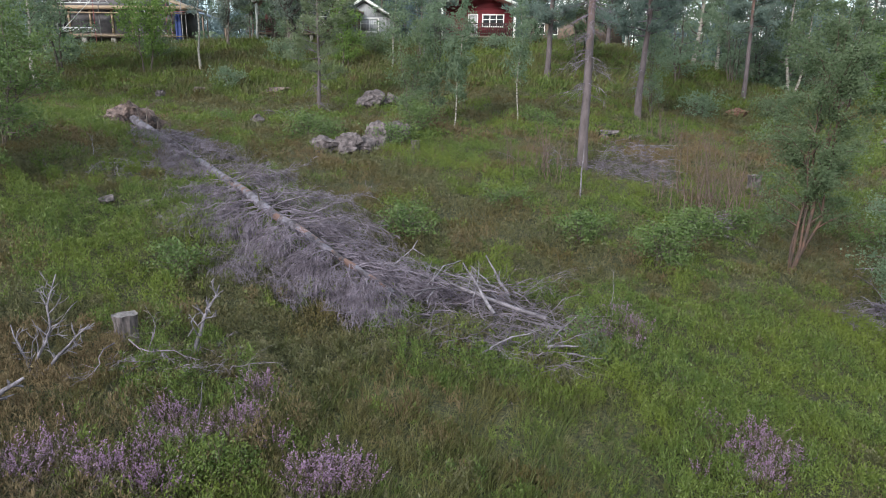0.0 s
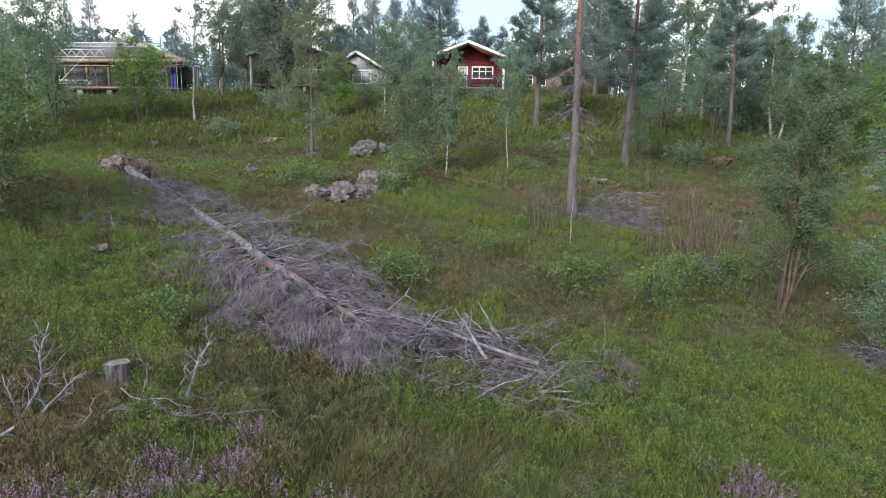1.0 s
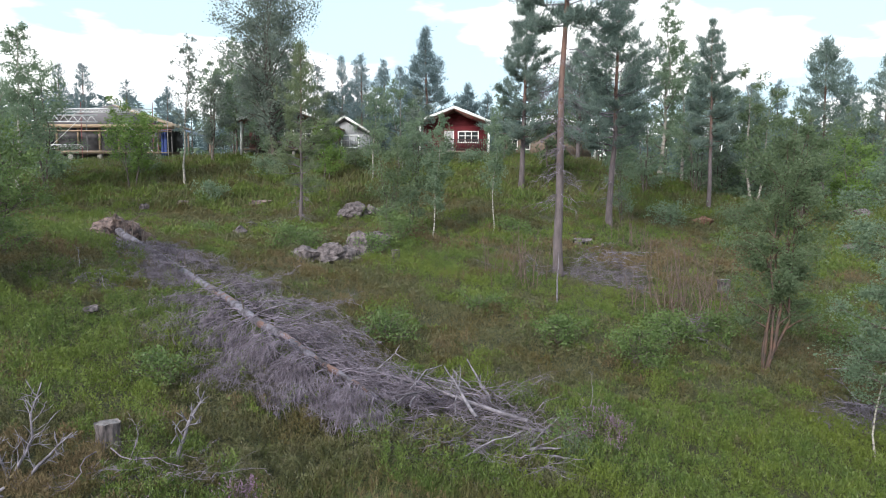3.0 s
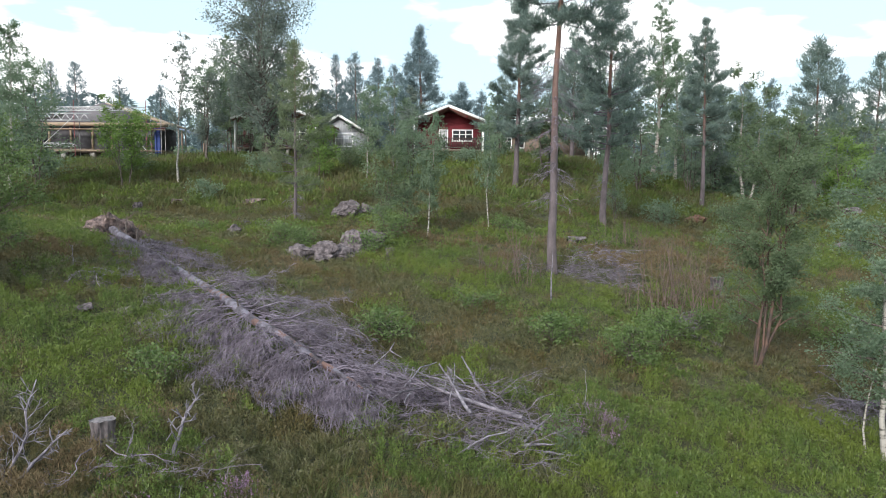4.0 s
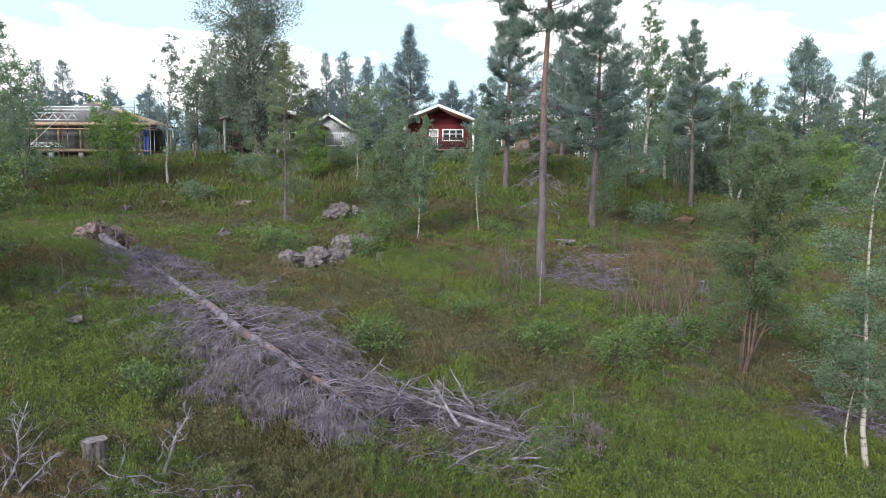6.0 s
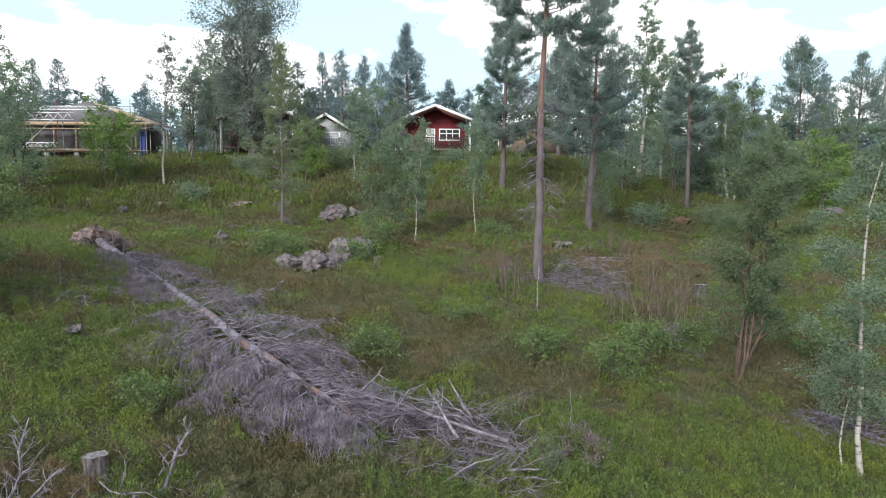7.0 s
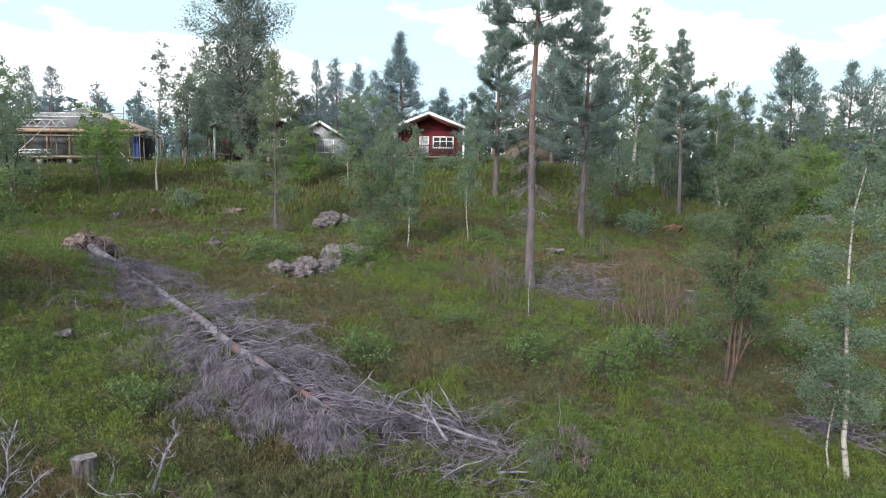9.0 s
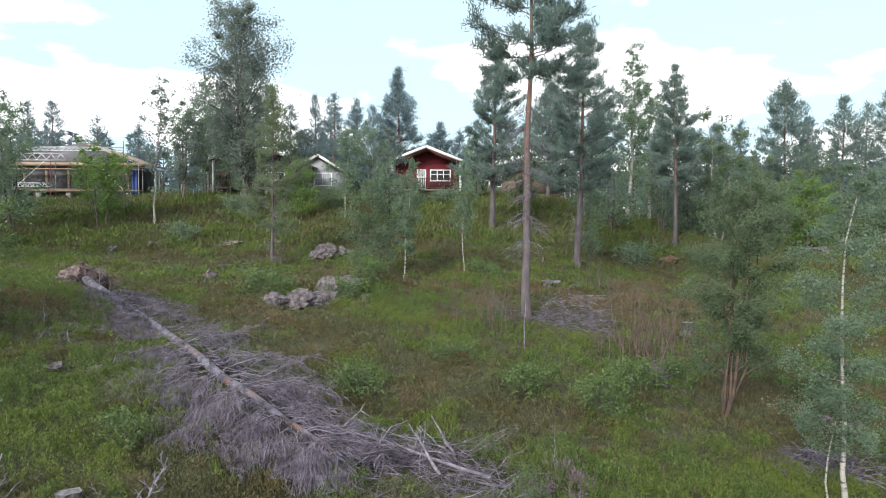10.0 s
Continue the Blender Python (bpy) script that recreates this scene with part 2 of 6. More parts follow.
M_POLE = surf("dull_galvanised_tube", (0.16, 0.16, 0.17), (0.3, 0.3, 0.31), 6.0, 0.6, 0.1, 6.0, metal=0.3)
M_CONC = surf("concrete_plinth", (0.28, 0.26, 0.25), (0.42, 0.40, 0.38), 4.0, 0.9, 0.5, 8.0)
M_BLUE = surf("blue_tarpaulin", (0.015, 0.03, 0.13), (0.03, 0.06, 0.22), 3.0, 0.5, 0.3, 6.0)
M_BLUEGREY = surf("faded_blue_sheet", (0.06, 0.09, 0.15), (0.11, 0.15, 0.22), 2.0, 0.55, 0.3, 6.0)
M_REDPOLE = surf("red_painted_steel", (0.13, 0.035, 0.04), (0.22, 0.06, 0.06), 5.0, 0.5, 0.1, 6.0)


def glass(name):
    m = bpy.data.materials.new(name)
    m.use_nodes = True
    p = m.node_tree.nodes["Principled BSDF"]
    p.inputs["Base Color"].default_value = (0.03, 0.035, 0.04, 1)
    p.inputs["Roughness"].default_value = 0.06
    p.inputs["Specular IOR Level"].default_value = 0.8
    return m


M_GLASS = glass("window_glass")
# pale colour painted into the pane stands in for reflected sky and curtain
M_SKYPANE = surf("pane_with_painted_sky_and_curtain", (0.30, 0.31, 0.33), (0.5, 0.51, 0.52), 3.0, 0.15, 0.0, 6.0, (8, 1, 0.3))


# ---- mesh tools ----
class Geo:
    """Vertices and four-sided faces, gathered and then made into one mesh."""

    def __init__(self):
        self.v, self.f, self.t, self.n = [], [], [], 0

    def add(self, v, f):
        self.v.append(np.asarray(v, np.float32).reshape(-1, 3))
        self.f.append(np.asarray(f, np.int32).reshape(-1, 4) + self.n)
        self.n += len(self.v[-1])
        return self

    def box(self, x0, y0, z0, x1, y1, z1):
        v = [(x, y, z) for z in (z0, z1) for y in (y0, y1) for x in (x0, x1)]
        f = [(0, 2, 3, 1), (4, 5, 7, 6), (0, 1, 5, 4), (2, 6, 7, 3), (0, 4, 6, 2), (1, 3, 7, 5)]
        return self.add(v, f)

    def beam(self, p, q, w, h):
        """A square beam from p to q."""
        p, q = Vector(p), Vector(q)
        d = (q - p).normalized()
        s = d.cross(Vector((0, 0, 1)))
        s = s.normalized() if s.length > 0.05 else Vector((1, 0, 0))
        u = s.cross(d)
        v = [c + s * (i * w / 2) + u * (j * h / 2) for c in (p, q) for j in (-1, 1) for i in (-1, 1)]
        f = [(0, 1, 3, 2), (4, 6, 7, 5), (0, 4, 5, 1), (2, 3, 7, 6), (0, 2, 6, 4), (1, 5, 7, 3)]
        return self.add([tuple(c) for c in v], f)

    def tube(self, pts, radii, sides=6):
        pts = np.asarray(pts, float)
        k = len(pts)
        radii = np.broadcast_to(np.asarray(radii, float), (k,))
        d = np.gradient(pts, axis=0)
        d /= np.linalg.norm(d, axis=1, keepdims=True) + 1e-9
        ref = np.array([0.31, 0.95, 0.05]) if abs(d[:, 2]).mean() > 0.7 else np.array([0.05, 0.1, 0.99])
        s = np.cross(d, ref)
        s /= np.linalg.norm(s, axis=1, keepdims=True) + 1e-9
        u = np.cross(s, d)
        a = np.arange(sides) * 2 * np.pi / sides
        ring = s[:, None] * np.cos(a)[None, :, None] + u[:, None] * np.sin(a)[None, :, None]
        v = pts[:, None] + ring * radii[:, None, None]
        i = np.arange(k - 1)[:, None] * sides
        j = np.arange(sides)[None]
        j2 = (j + 1) % sides
        f = np.stack([i + j, i + j2, i + sides + j2, i + sides + j], -1)
        return self.add(v.reshape(-1, 3), f.reshape(-1, 4))

    def leaves(self, at, length, width, way=None, rng=None, up=0.3, simple=True, face=(0, 0, 1)):
        """A folded leaf at each place: length and width may vary; way: the way it points; face: the way its upper side turns."""
        at = np.asarray(at, float)
        n = len(at)
        d = rng.normal(size=(n, 3)) if way is None else way + rng.normal(size=(n, 3)) * 0.25
        d /= np.linalg.norm(d, axis=1, keepdims=True) + 1e-9
        r = rng.normal(size=(n, 3)) + np.array(face) * up * 3
        s = np.cross(d, r)
        s /= np.linalg.norm(s, axis=1, keepdims=True) + 1e-9
        nn = np.cross(s, d)
        length = np.broadcast_to(np.asarray(length, float), (n,))[:, None]
        width = np.broadcast_to(np.asarray(width, float), (n,))[:, None]
        if simple:
            v = np.stack([at + s * width * 0.5, at + d * length + s * width * 0.15, at - s * width * 0.5 + d * length * 0.25], 1)
            self.v.append(np.asarray(v, np.float32).reshape(-1, 3))
            self.t.append(np.arange(3 * n, dtype=np.int32).reshape(-1, 3) + self.n)
            self.n += 3 * n
            return self
        v = np.stack([at, at + d * length * 0.45 + s * width * 0.5 - nn * width * 0.08, at + d * length,
                      at + d * length * 0.45 - s * width * 0.5 - nn * width * 0.08], 1)
        f = np.arange(4 * n).reshape(-1, 4)
        return self.add(v.reshape(-1, 3), f)

    def mesh(self, name, material, smooth=False):
        v = np.concatenate(self.v)
        f = np.concatenate(self.f).ravel() if self.f else np.zeros(0, np.int32)
        t = np.concatenate(self.t).ravel() if self.t else np.zeros(0, np.int32)
        me = bpy.data.meshes.new(name)
        me.vertices.add(len(v))
        me.vertices.foreach_set("co", v.ravel())
        me.loops.add(f.size + t.size)
        me.loops.foreach_set("vertex_index", np.concatenate([f, t]))
        me.polygons.add(f.size // 4 + t.size // 3)
        me.polygons.foreach_set("loop_start", np.concatenate([np.arange(0, f.size, 4), f.size + np.arange(0, t.size, 3)]).astype(np.int32))
        me.update(calc_edges=True)
        if smooth:
            me.polygons.foreach_set("use_smooth", np.ones(len(me.polygons), bool))
        me.materials.append(material)
        return me


def part(name, geo, material, parent, label="", smooth=False):
    """One mesh object under a thing or a part."""
    ob = new(name, geo.mesh(name, material, smooth))
    ob.parent = parent
    if label:
        tagged(ob, label)
    return ob


def thing(name, x, y, z, label, category, group="", turn=0.0):
    ob = new(name)
    ob.empty_display_size = 0.2
    ob.matrix_world = pose(x, y, z, 0, 0, turn)
    return tagged(ob, label, category, group)


# ---- the lie of the land ----
HX, HY = (-30, -18, -9, -2, 5, 13, 24), (4, 12, 20, 29, 40, 54)
HILLS = (-0.02, -0.04, 0.03, 0.01, -0.45, 0.08, 0.21, -0.06, 0, 0.22, 0.75, 0.14, -0.07, -0.53, -0.82, -0.03, 0.3, 1.07, 0.41, -0.15, 0.8, -0.51, 0.08, -0.23, -0.24, -0.51, 0.21, 0.18, -0.28, 0.27, -0.37, -0.4, -0.22, 0.49, 0.03, -0.63, -0.67, -0.19, 0.62, 0.27, -0.08, 0.68, 0.65, -2.62)


def swell(x, y):
    """Small hummocks, the same everywhere they are asked for."""
    return (0.05 * np.sin(1.9 * x + 0.7 * y + 1.3) * np.sin(1.3 * y - 0.8 * x) + 0.035 * np.sin(3.7 * x - 1.1 * y) * np.sin(3.1 * y + 0.9 * x + 2)
            + 0.02 * np.sin(7.3 * x + 2.2 * y) * np.sin(6.7 * y - 2.9 * x))


HC = np.array([(cx, cy, 6.5 if abs(cx) < 15 else 9.0) for cy in HY for cx in HX])
HZ = np.array(HILLS[2:])


def ground(x, y):
    x, y = np.asarray(x, float), np.asarray(y, float)
    u = np.clip((y - 18) / 40, 0, 1)
    z = 5.0 * u * u * (3 - 2 * u) + HILLS[0] + HILLS[1] * np.clip(x, -60, 60) * np.exp(-(((y - 10) / 25) ** 2))
    d = (x[..., None] - HC[:, 0]) ** 2 + (y[..., None] - HC[:, 1]) ** 2
    z = z + np.exp(-d / (2 * HC[:, 2] ** 2)) @ HZ
    z = z - 0.32 * np.exp(-(((y - 53) / 5) ** 2))
    return z + swell(x, y)


def drift(x, y, f, ph):
    """Slow irregular variation between about -1 and 1."""
    return (np.sin(f * x + ph + 1.7 * np.sin(0.6 * f * y + ph)) + np.sin(1.3 * f * y - 2 * ph + 1.3 * np.sin(0.8 * f * x)) +
            0.7 * np.sin(2.6 * f * (x + y) + ph) + 0.5 * np.sin(4.1 * f * (x - 0.6 * y) + 3 * ph)) / 2.6


def spaced(lo, hi, near, far):
    """Steps that are fine between lo and hi and widen outwards."""
    mid = list(np.arange(lo, hi, near))
    out, s, a = [], near, hi
    while a < far:
        out.append(a)
        s *= 1.25
        a += s
    back, s, a = [], near, lo
    while a > -far:
        s *= 1.25
        a -= s
        back.append(a)
    return np.array(back[::-1] + mid + out + [far])


gx, gy = spaced(-20, 20, 0.28, 700.0), spaced(0, 46, 0.32, 700.0)
GX, GY = np.meshgrid(gx, gy)
gv = np.stack([GX, GY, ground(GX, GY)], -1).reshape(-1, 3)
ni, nj = len(gy), len(gx)
ii, jj = np.meshgrid(np.arange(ni - 1), np.arange(nj - 1), indexing="ij")
gf = np.stack([ii * nj + jj, ii * nj + jj + 1, (ii + 1) * nj + jj + 1, (ii + 1) * nj + jj], -1).reshape(-1, 4)
tagged(new("ground", Geo().add(gv, gf).mesh("ground", M_GROUND, True)), "mossy brown and green heath slope rising to cabins", "ground", kind="structure")


# ---- trees ----
LUSH = 1.75
TO_LIGHT = np.array(SUN_DIR) * 0.75 + np.array([0, 0, 0.35])  # leaves turn to the light


def bend(p, way, length, k, rng, sag=0.0, wob=0.08):
    """A wavering line of k points from p."""
    way = np.asarray(way, float)
    way = way / np.linalg.norm(way)
    t = np.linspace(0, 1, k)[:, None]
    w = np.cumsum(rng.normal(size=(k, 3)) * wob * length / k, axis=0)
    w[0] = 0
    return np.asarray(p, float) + way * t * length + w + np.array([0, 0, -sag]) * t**2 * length


def broadleaf(name, x, y, h, w, base, leaf, count, label, category="tree", seed=1, bark=None, leafmat=None, stems=1, r=0.05, lean=(0, 0),
              spread=0.3, upness=0.75, group="", clump=10, thin=0.0, fat=1.0):
    """A leafy tree: stem(s), limbs and many small leaves in clumps."""
    rng = np.random.default_rng(seed)
    if y < 20:
        count, leaf = count * 1.9, leaf * 0.82
    top = thing(name, x, y, float(ground(x, y)) - 0.05, label, category, group)
    tr, br, lv = Geo(), Geo(), Geo()
    spots = []
    for s in range(stems):
        a = rng.uniform(0, 6.28)
        off = np.array([np.cos(a), np.sin(a), 0]) * (spread if stems > 1 else 0)
        hh = h * rng.uniform(0.78, 1.0) if s else h
        lead = np.array([lean[0], lean[1], h]) + off * h * 0.22
        k = 9
        stem = bend(off * 0.35, lead, hh, k, rng, 0, 0.10)
        rad = r * (1 - np.linspace(0, 1, k) * 0.93) * (1 if s == 0 else 0.75)
        rad[0] *= 1.25
        if s:
            part("stem", Geo().tube(stem, rad, 7), bark or M_BIRCHBARK, top, smooth=True)
        else:
            tr.tube(stem, rad, 7)
        limbs = int((26 if stems == 1 else 13) * fat)
        for b in range(limbs):
            u = base + (0.98 - base) * (b + rng.uniform(0, 1)) / limbs
            q = np.array([np.interp(u, np.linspace(0, 1, k), stem[:, c]) for c in range(3)])
            v = (u - base) / (1 - base)
            reach = w / 2 * (0.35 + 0.65 * np.sin(np.pi * min(1, 0.15 + v * 0.85)) ** 0.8) * rng.uniform(0.65, 1.12) * (1.0 if v < 0.8 else 0.65)
            az = b * 2.4 + rng.uniform(-0.5, 0.5)
            way = np.array([np.cos(az), np.sin(az), upness * rng.uniform(0.6, 1.5)])
            limb = bend(q, way, reach * np.sqrt(1 + upness * upness) * 0.95, 5, rng, 0.22, 0.2)
            rb = max(0.004, r * (1 - u) * 0.5 + 0.003)
            br.tube(limb, rb * np.array([1, 0.8, 0.6, 0.4, 0.2]), 4 if y < 20 else 3)
            spots.append((limb, reach))
            for _ in range(2):
                j = rng.integers(1, 4)
                az2 = az + rng.choice([-1, 1]) * rng.uniform(0.5, 1.0)
                tw = bend(limb[j], np.array([np.cos(az2), np.sin(az2), 0.4]), reach * 0.5, 4, rng, 0.3, 0.2)
                if y < 20 and h > 1.5:
                    br.tube(tw, rb * 0.4 * np.array([1, 0.8, 0.5, 0.2]), 3)
                spots.append((tw, reach * 0.6))
    wt_ = np.array([s[1] for s in spots]) + 0.1
    pick = rng.choice(len(spots), size=max(1, int(count * LUSH) // clump), p=wt_ / wt_.sum())
    at = []
    for i in pick:
        line, reach = spots[i]
        u = rng.uniform(0.2, 1.05) * (len(line) - 1)
        j = min(int(u), len(line) - 2)
        c = line[j] + (line[j + 1] - line[j]) * (u - j)
        at.append(c + rng.normal(size=(clump, 3)) * (0.06 + 0.10 * reach) * (1 - thin) * (0.6 if y < 20 else 1))
    at = np.concatenate(at)
    size = leaf * rng.uniform(0.7, 1.3, len(at))
    lv.leaves(at, size, size * 0.78, None, rng, 0.6 if y > 20 else 0.3, leaf > 0.065, TO_LIGHT)
    part("trunk", tr, bark or M_BIRCHBARK, top, smooth=True)
    tagged(part("branchwork", br, M_DARKBARK if bark is not M_REDSTEM else M_REDSTEM, top), kind="stuff")
    part("crown", lv, leafmat or M_BIRCH, top)
    return top


def pine(name, x, y, h, w, base, tufts, label, seed=1, r=0.13, needle=0.2, blades=8, dead=14, bark=None, needles=None, lean=(0, 0), group="", cone=0.5, category="pine tree"):
    """A Scots pine: tall trunk, whorls of limbs that turn up at the ends, needle tufts; dead bare branches lower down."""
    rng = np.random.default_rng(seed)
    top = thing(name, x, y, float(ground(x, y)) - 0.05, label, category, group)
    tr, br, lv = Geo(), Geo(), Geo()
    k = 12
    stem = bend((0, 0, 0), (lean[0], lean[1], h), h, k, rng, 0, 0.035)
    f = np.linspace(0, 1, k)
    tr.tube(stem, r * (1 - f * 0.9) * np.where(f == 0, 1.2, 1), 9)
    whorls = max(7, int(h * (1 - base) / 0.5))
    limbs = whorls * 5
    spots = []
    for b in range(limbs):
        v = min(0.99, max(0.0, (b // 5 + rng.normal() * 0.3 + 0.5) / whorls)) ** 0.9
        u = base + (0.985 - base) * v
        q = np.array([np.interp(u, f, stem[:, c]) for c in range(3)])
        reach = w / 2 * np.interp(v, [0, 0.12, 0.3, 0.7, 1.0], [0.6, 0.95, 1.0, 0.3 + 0.45 * (1 - cone), 0.1]) * rng.uniform(0.55, 1.25)
        az = b * 2.4 + rng.uniform(-0.5, 0.5)
        way = np.array([np.cos(az), np.sin(az), np.interp(v, [0, 0.3, 0.7, 1.0], [-0.12, 0.12, 0.5, 1.5]) + rng.normal() * 0.15])
        limb = bend(q, way, reach, 6, rng, -0.22, 0.14)
        rb = max(0.008, r * (1 - u) * 0.35)
        br.tube(limb, rb * np.linspace(1, 0.25, 6), 4 if y < 45 else 3)
        spots.append((limb, reach, 0.45))
        for _ in range(4):
            j = rng.integers(1, 5)
            az2 = az + rng.choice([-1, 1]) * rng.uniform(0.4, 1.2)
            tw = bend(limb[j], np.array([np.cos(az2), np.sin(az2), rng.uniform(0.0, 0.5)]), reach * rng.uniform(0.25, 0.5), 4, rng, -0.25, 0.14)
            if y < 45:
                br.tube(tw, rb * 0.45 * np.linspace(1, 0.3, 4), 3)
            spots.append((tw, reach * 0.6, 0.3))
    spots.append((stem[-3:], w * 0.3, 0.4))
    for _ in range(dead):
        u = base * rng.uniform(0.33, 0.98)
        q = np.array([np.interp(u, f, stem[:, c]) for c in range(3)])
        az = rng.uniform(0, 6.28)
        limb = bend(q, (np.cos(az), np.sin(az), -0.05), w * rng.uniform(0.07, 0.19), 5, rng, 0.3, 0.25)
        br.tube(limb, 0.009 * np.linspace(1, 0.3, 5), 4)
        for _ in range(8 if y < 30 else 3):
            j = rng.integers(1, 5)
            az2 = az + rng.uniform(-1.2, 1.2)
            br.tube(bend(limb[j], (np.cos(az2), np.sin(az2), rng.uniform(-0.6, 0.2)), rng.uniform(0.15, 0.4), 4, rng, 0.4, 0.3), [0.0055, 0.005, 0.004, 0.0025], 3)
    wt_ = np.array([s[1] for s in spots])
    blades = max(6, int(blades * 0.75))
    pick = rng.choice(len(spots), size=int(tufts * 1.5), p=wt_ / wt_.sum())
    at, way = [], []
    for i in pick:
        line, reach, lo = spots[i]
        u = rng.uniform(lo, 1.0) * (len(line) - 1)
        j = min(int(u), len(line) - 2)
        d = line[j + 1] - line[j]
        c = line[j] + d * (u - j) + rng.normal(size=3) * np.array([0.06, 0.06, 0.03])
        d = d / (np.linalg.norm(d) + 1e-9) + np.array([0, 0, 0.35])
        at.append(np.repeat(c[None], blades, 0) + rng.normal(size=(blades, 3)) * needle * 0.3)
        way.append(d * 0.8 + np.array([0, 0, 0.25]) + rng.normal(size=(blades, 3)) * 0.8)
    at, way = np.concatenate(at), np.concatenate(way)
    size = needle * 0.82 * rng.uniform(0.7, 1.25, len(at))
    lv.leaves(at, size, size * 0.16, way, rng, 0.6, True, TO_LIGHT)
    part("trunk", tr, bark or M_PINEBARK, top, smooth=True)
    tagged(part("branchwork", br, M_DEAD if dead > 20 else M_DARKBARK, top), kind="stuff")
    part("crown", lv, needles or M_NEEDLE, top)
    return top


# ---- dead wood ----
def dead_branch(geo, p, way, length, r, rng, sag=0.3, side=8, twigs=3, sides=4, floor_at=None, kink=0.16, flat=0.5):
    """A bare branch with side shoots and twigs; floor_at keeps it above the ground."""
    def settle(line, lift=0.02):
        if floor_at is not None:
            line[:, 2] = np.maximum(line[:, 2], floor_at(line[:, 0], line[:, 1]) + lift)
        return line
    main = settle(bend(p, way, length, 7, rng, sag, kink))
    geo.tube(main, r * np.linspace(1, 0.3, 7), sides)
    d0 = np.asarray(way, float) / np.linalg.norm(way)
    for _ in range(side):
        u = rng.uniform(0.15, 0.95) * 6
        j = min(int(u), 5)
        q = main[j] + (main[j + 1] - main[j]) * (u - j)
        d = main[j + 1] - main[j]
        d = d / (np.linalg.norm(d) + 1e-9)
        dd = d * 0.9 + rng.normal(size=3) * np.array([0.75, 0.75, flat])
        l2 = length * rng.uniform(0.15, 0.42) * (1.1 - u / 9)
        sub = settle(bend(q, dd, l2, 4, rng, sag * 0.8, kink))
        geo.tube(sub, r * 0.45 * np.linspace(1, 0.35, 4), 3)
        for _ in range(twigs):
            q2 = sub[rng.integers(1, 4)]
            d2 = (sub[3] - sub[0]) / (np.linalg.norm(sub[3] - sub[0]) + 1e-9) + rng.normal(size=3) * np.array([0.7, 0.7, flat])
            geo.tube(settle(bend(q2, d2, l2 * rng.uniform(0.3, 0.7), 3, rng, sag * 0.6, kink)), r * 0.36 * np.array([1, 0.8, 0.4]), 3)


def local_floor(x0, y0, z0):
    return lambda a, b: ground(np.asarray(a) + x0, np.asarray(b) + y0) - z0


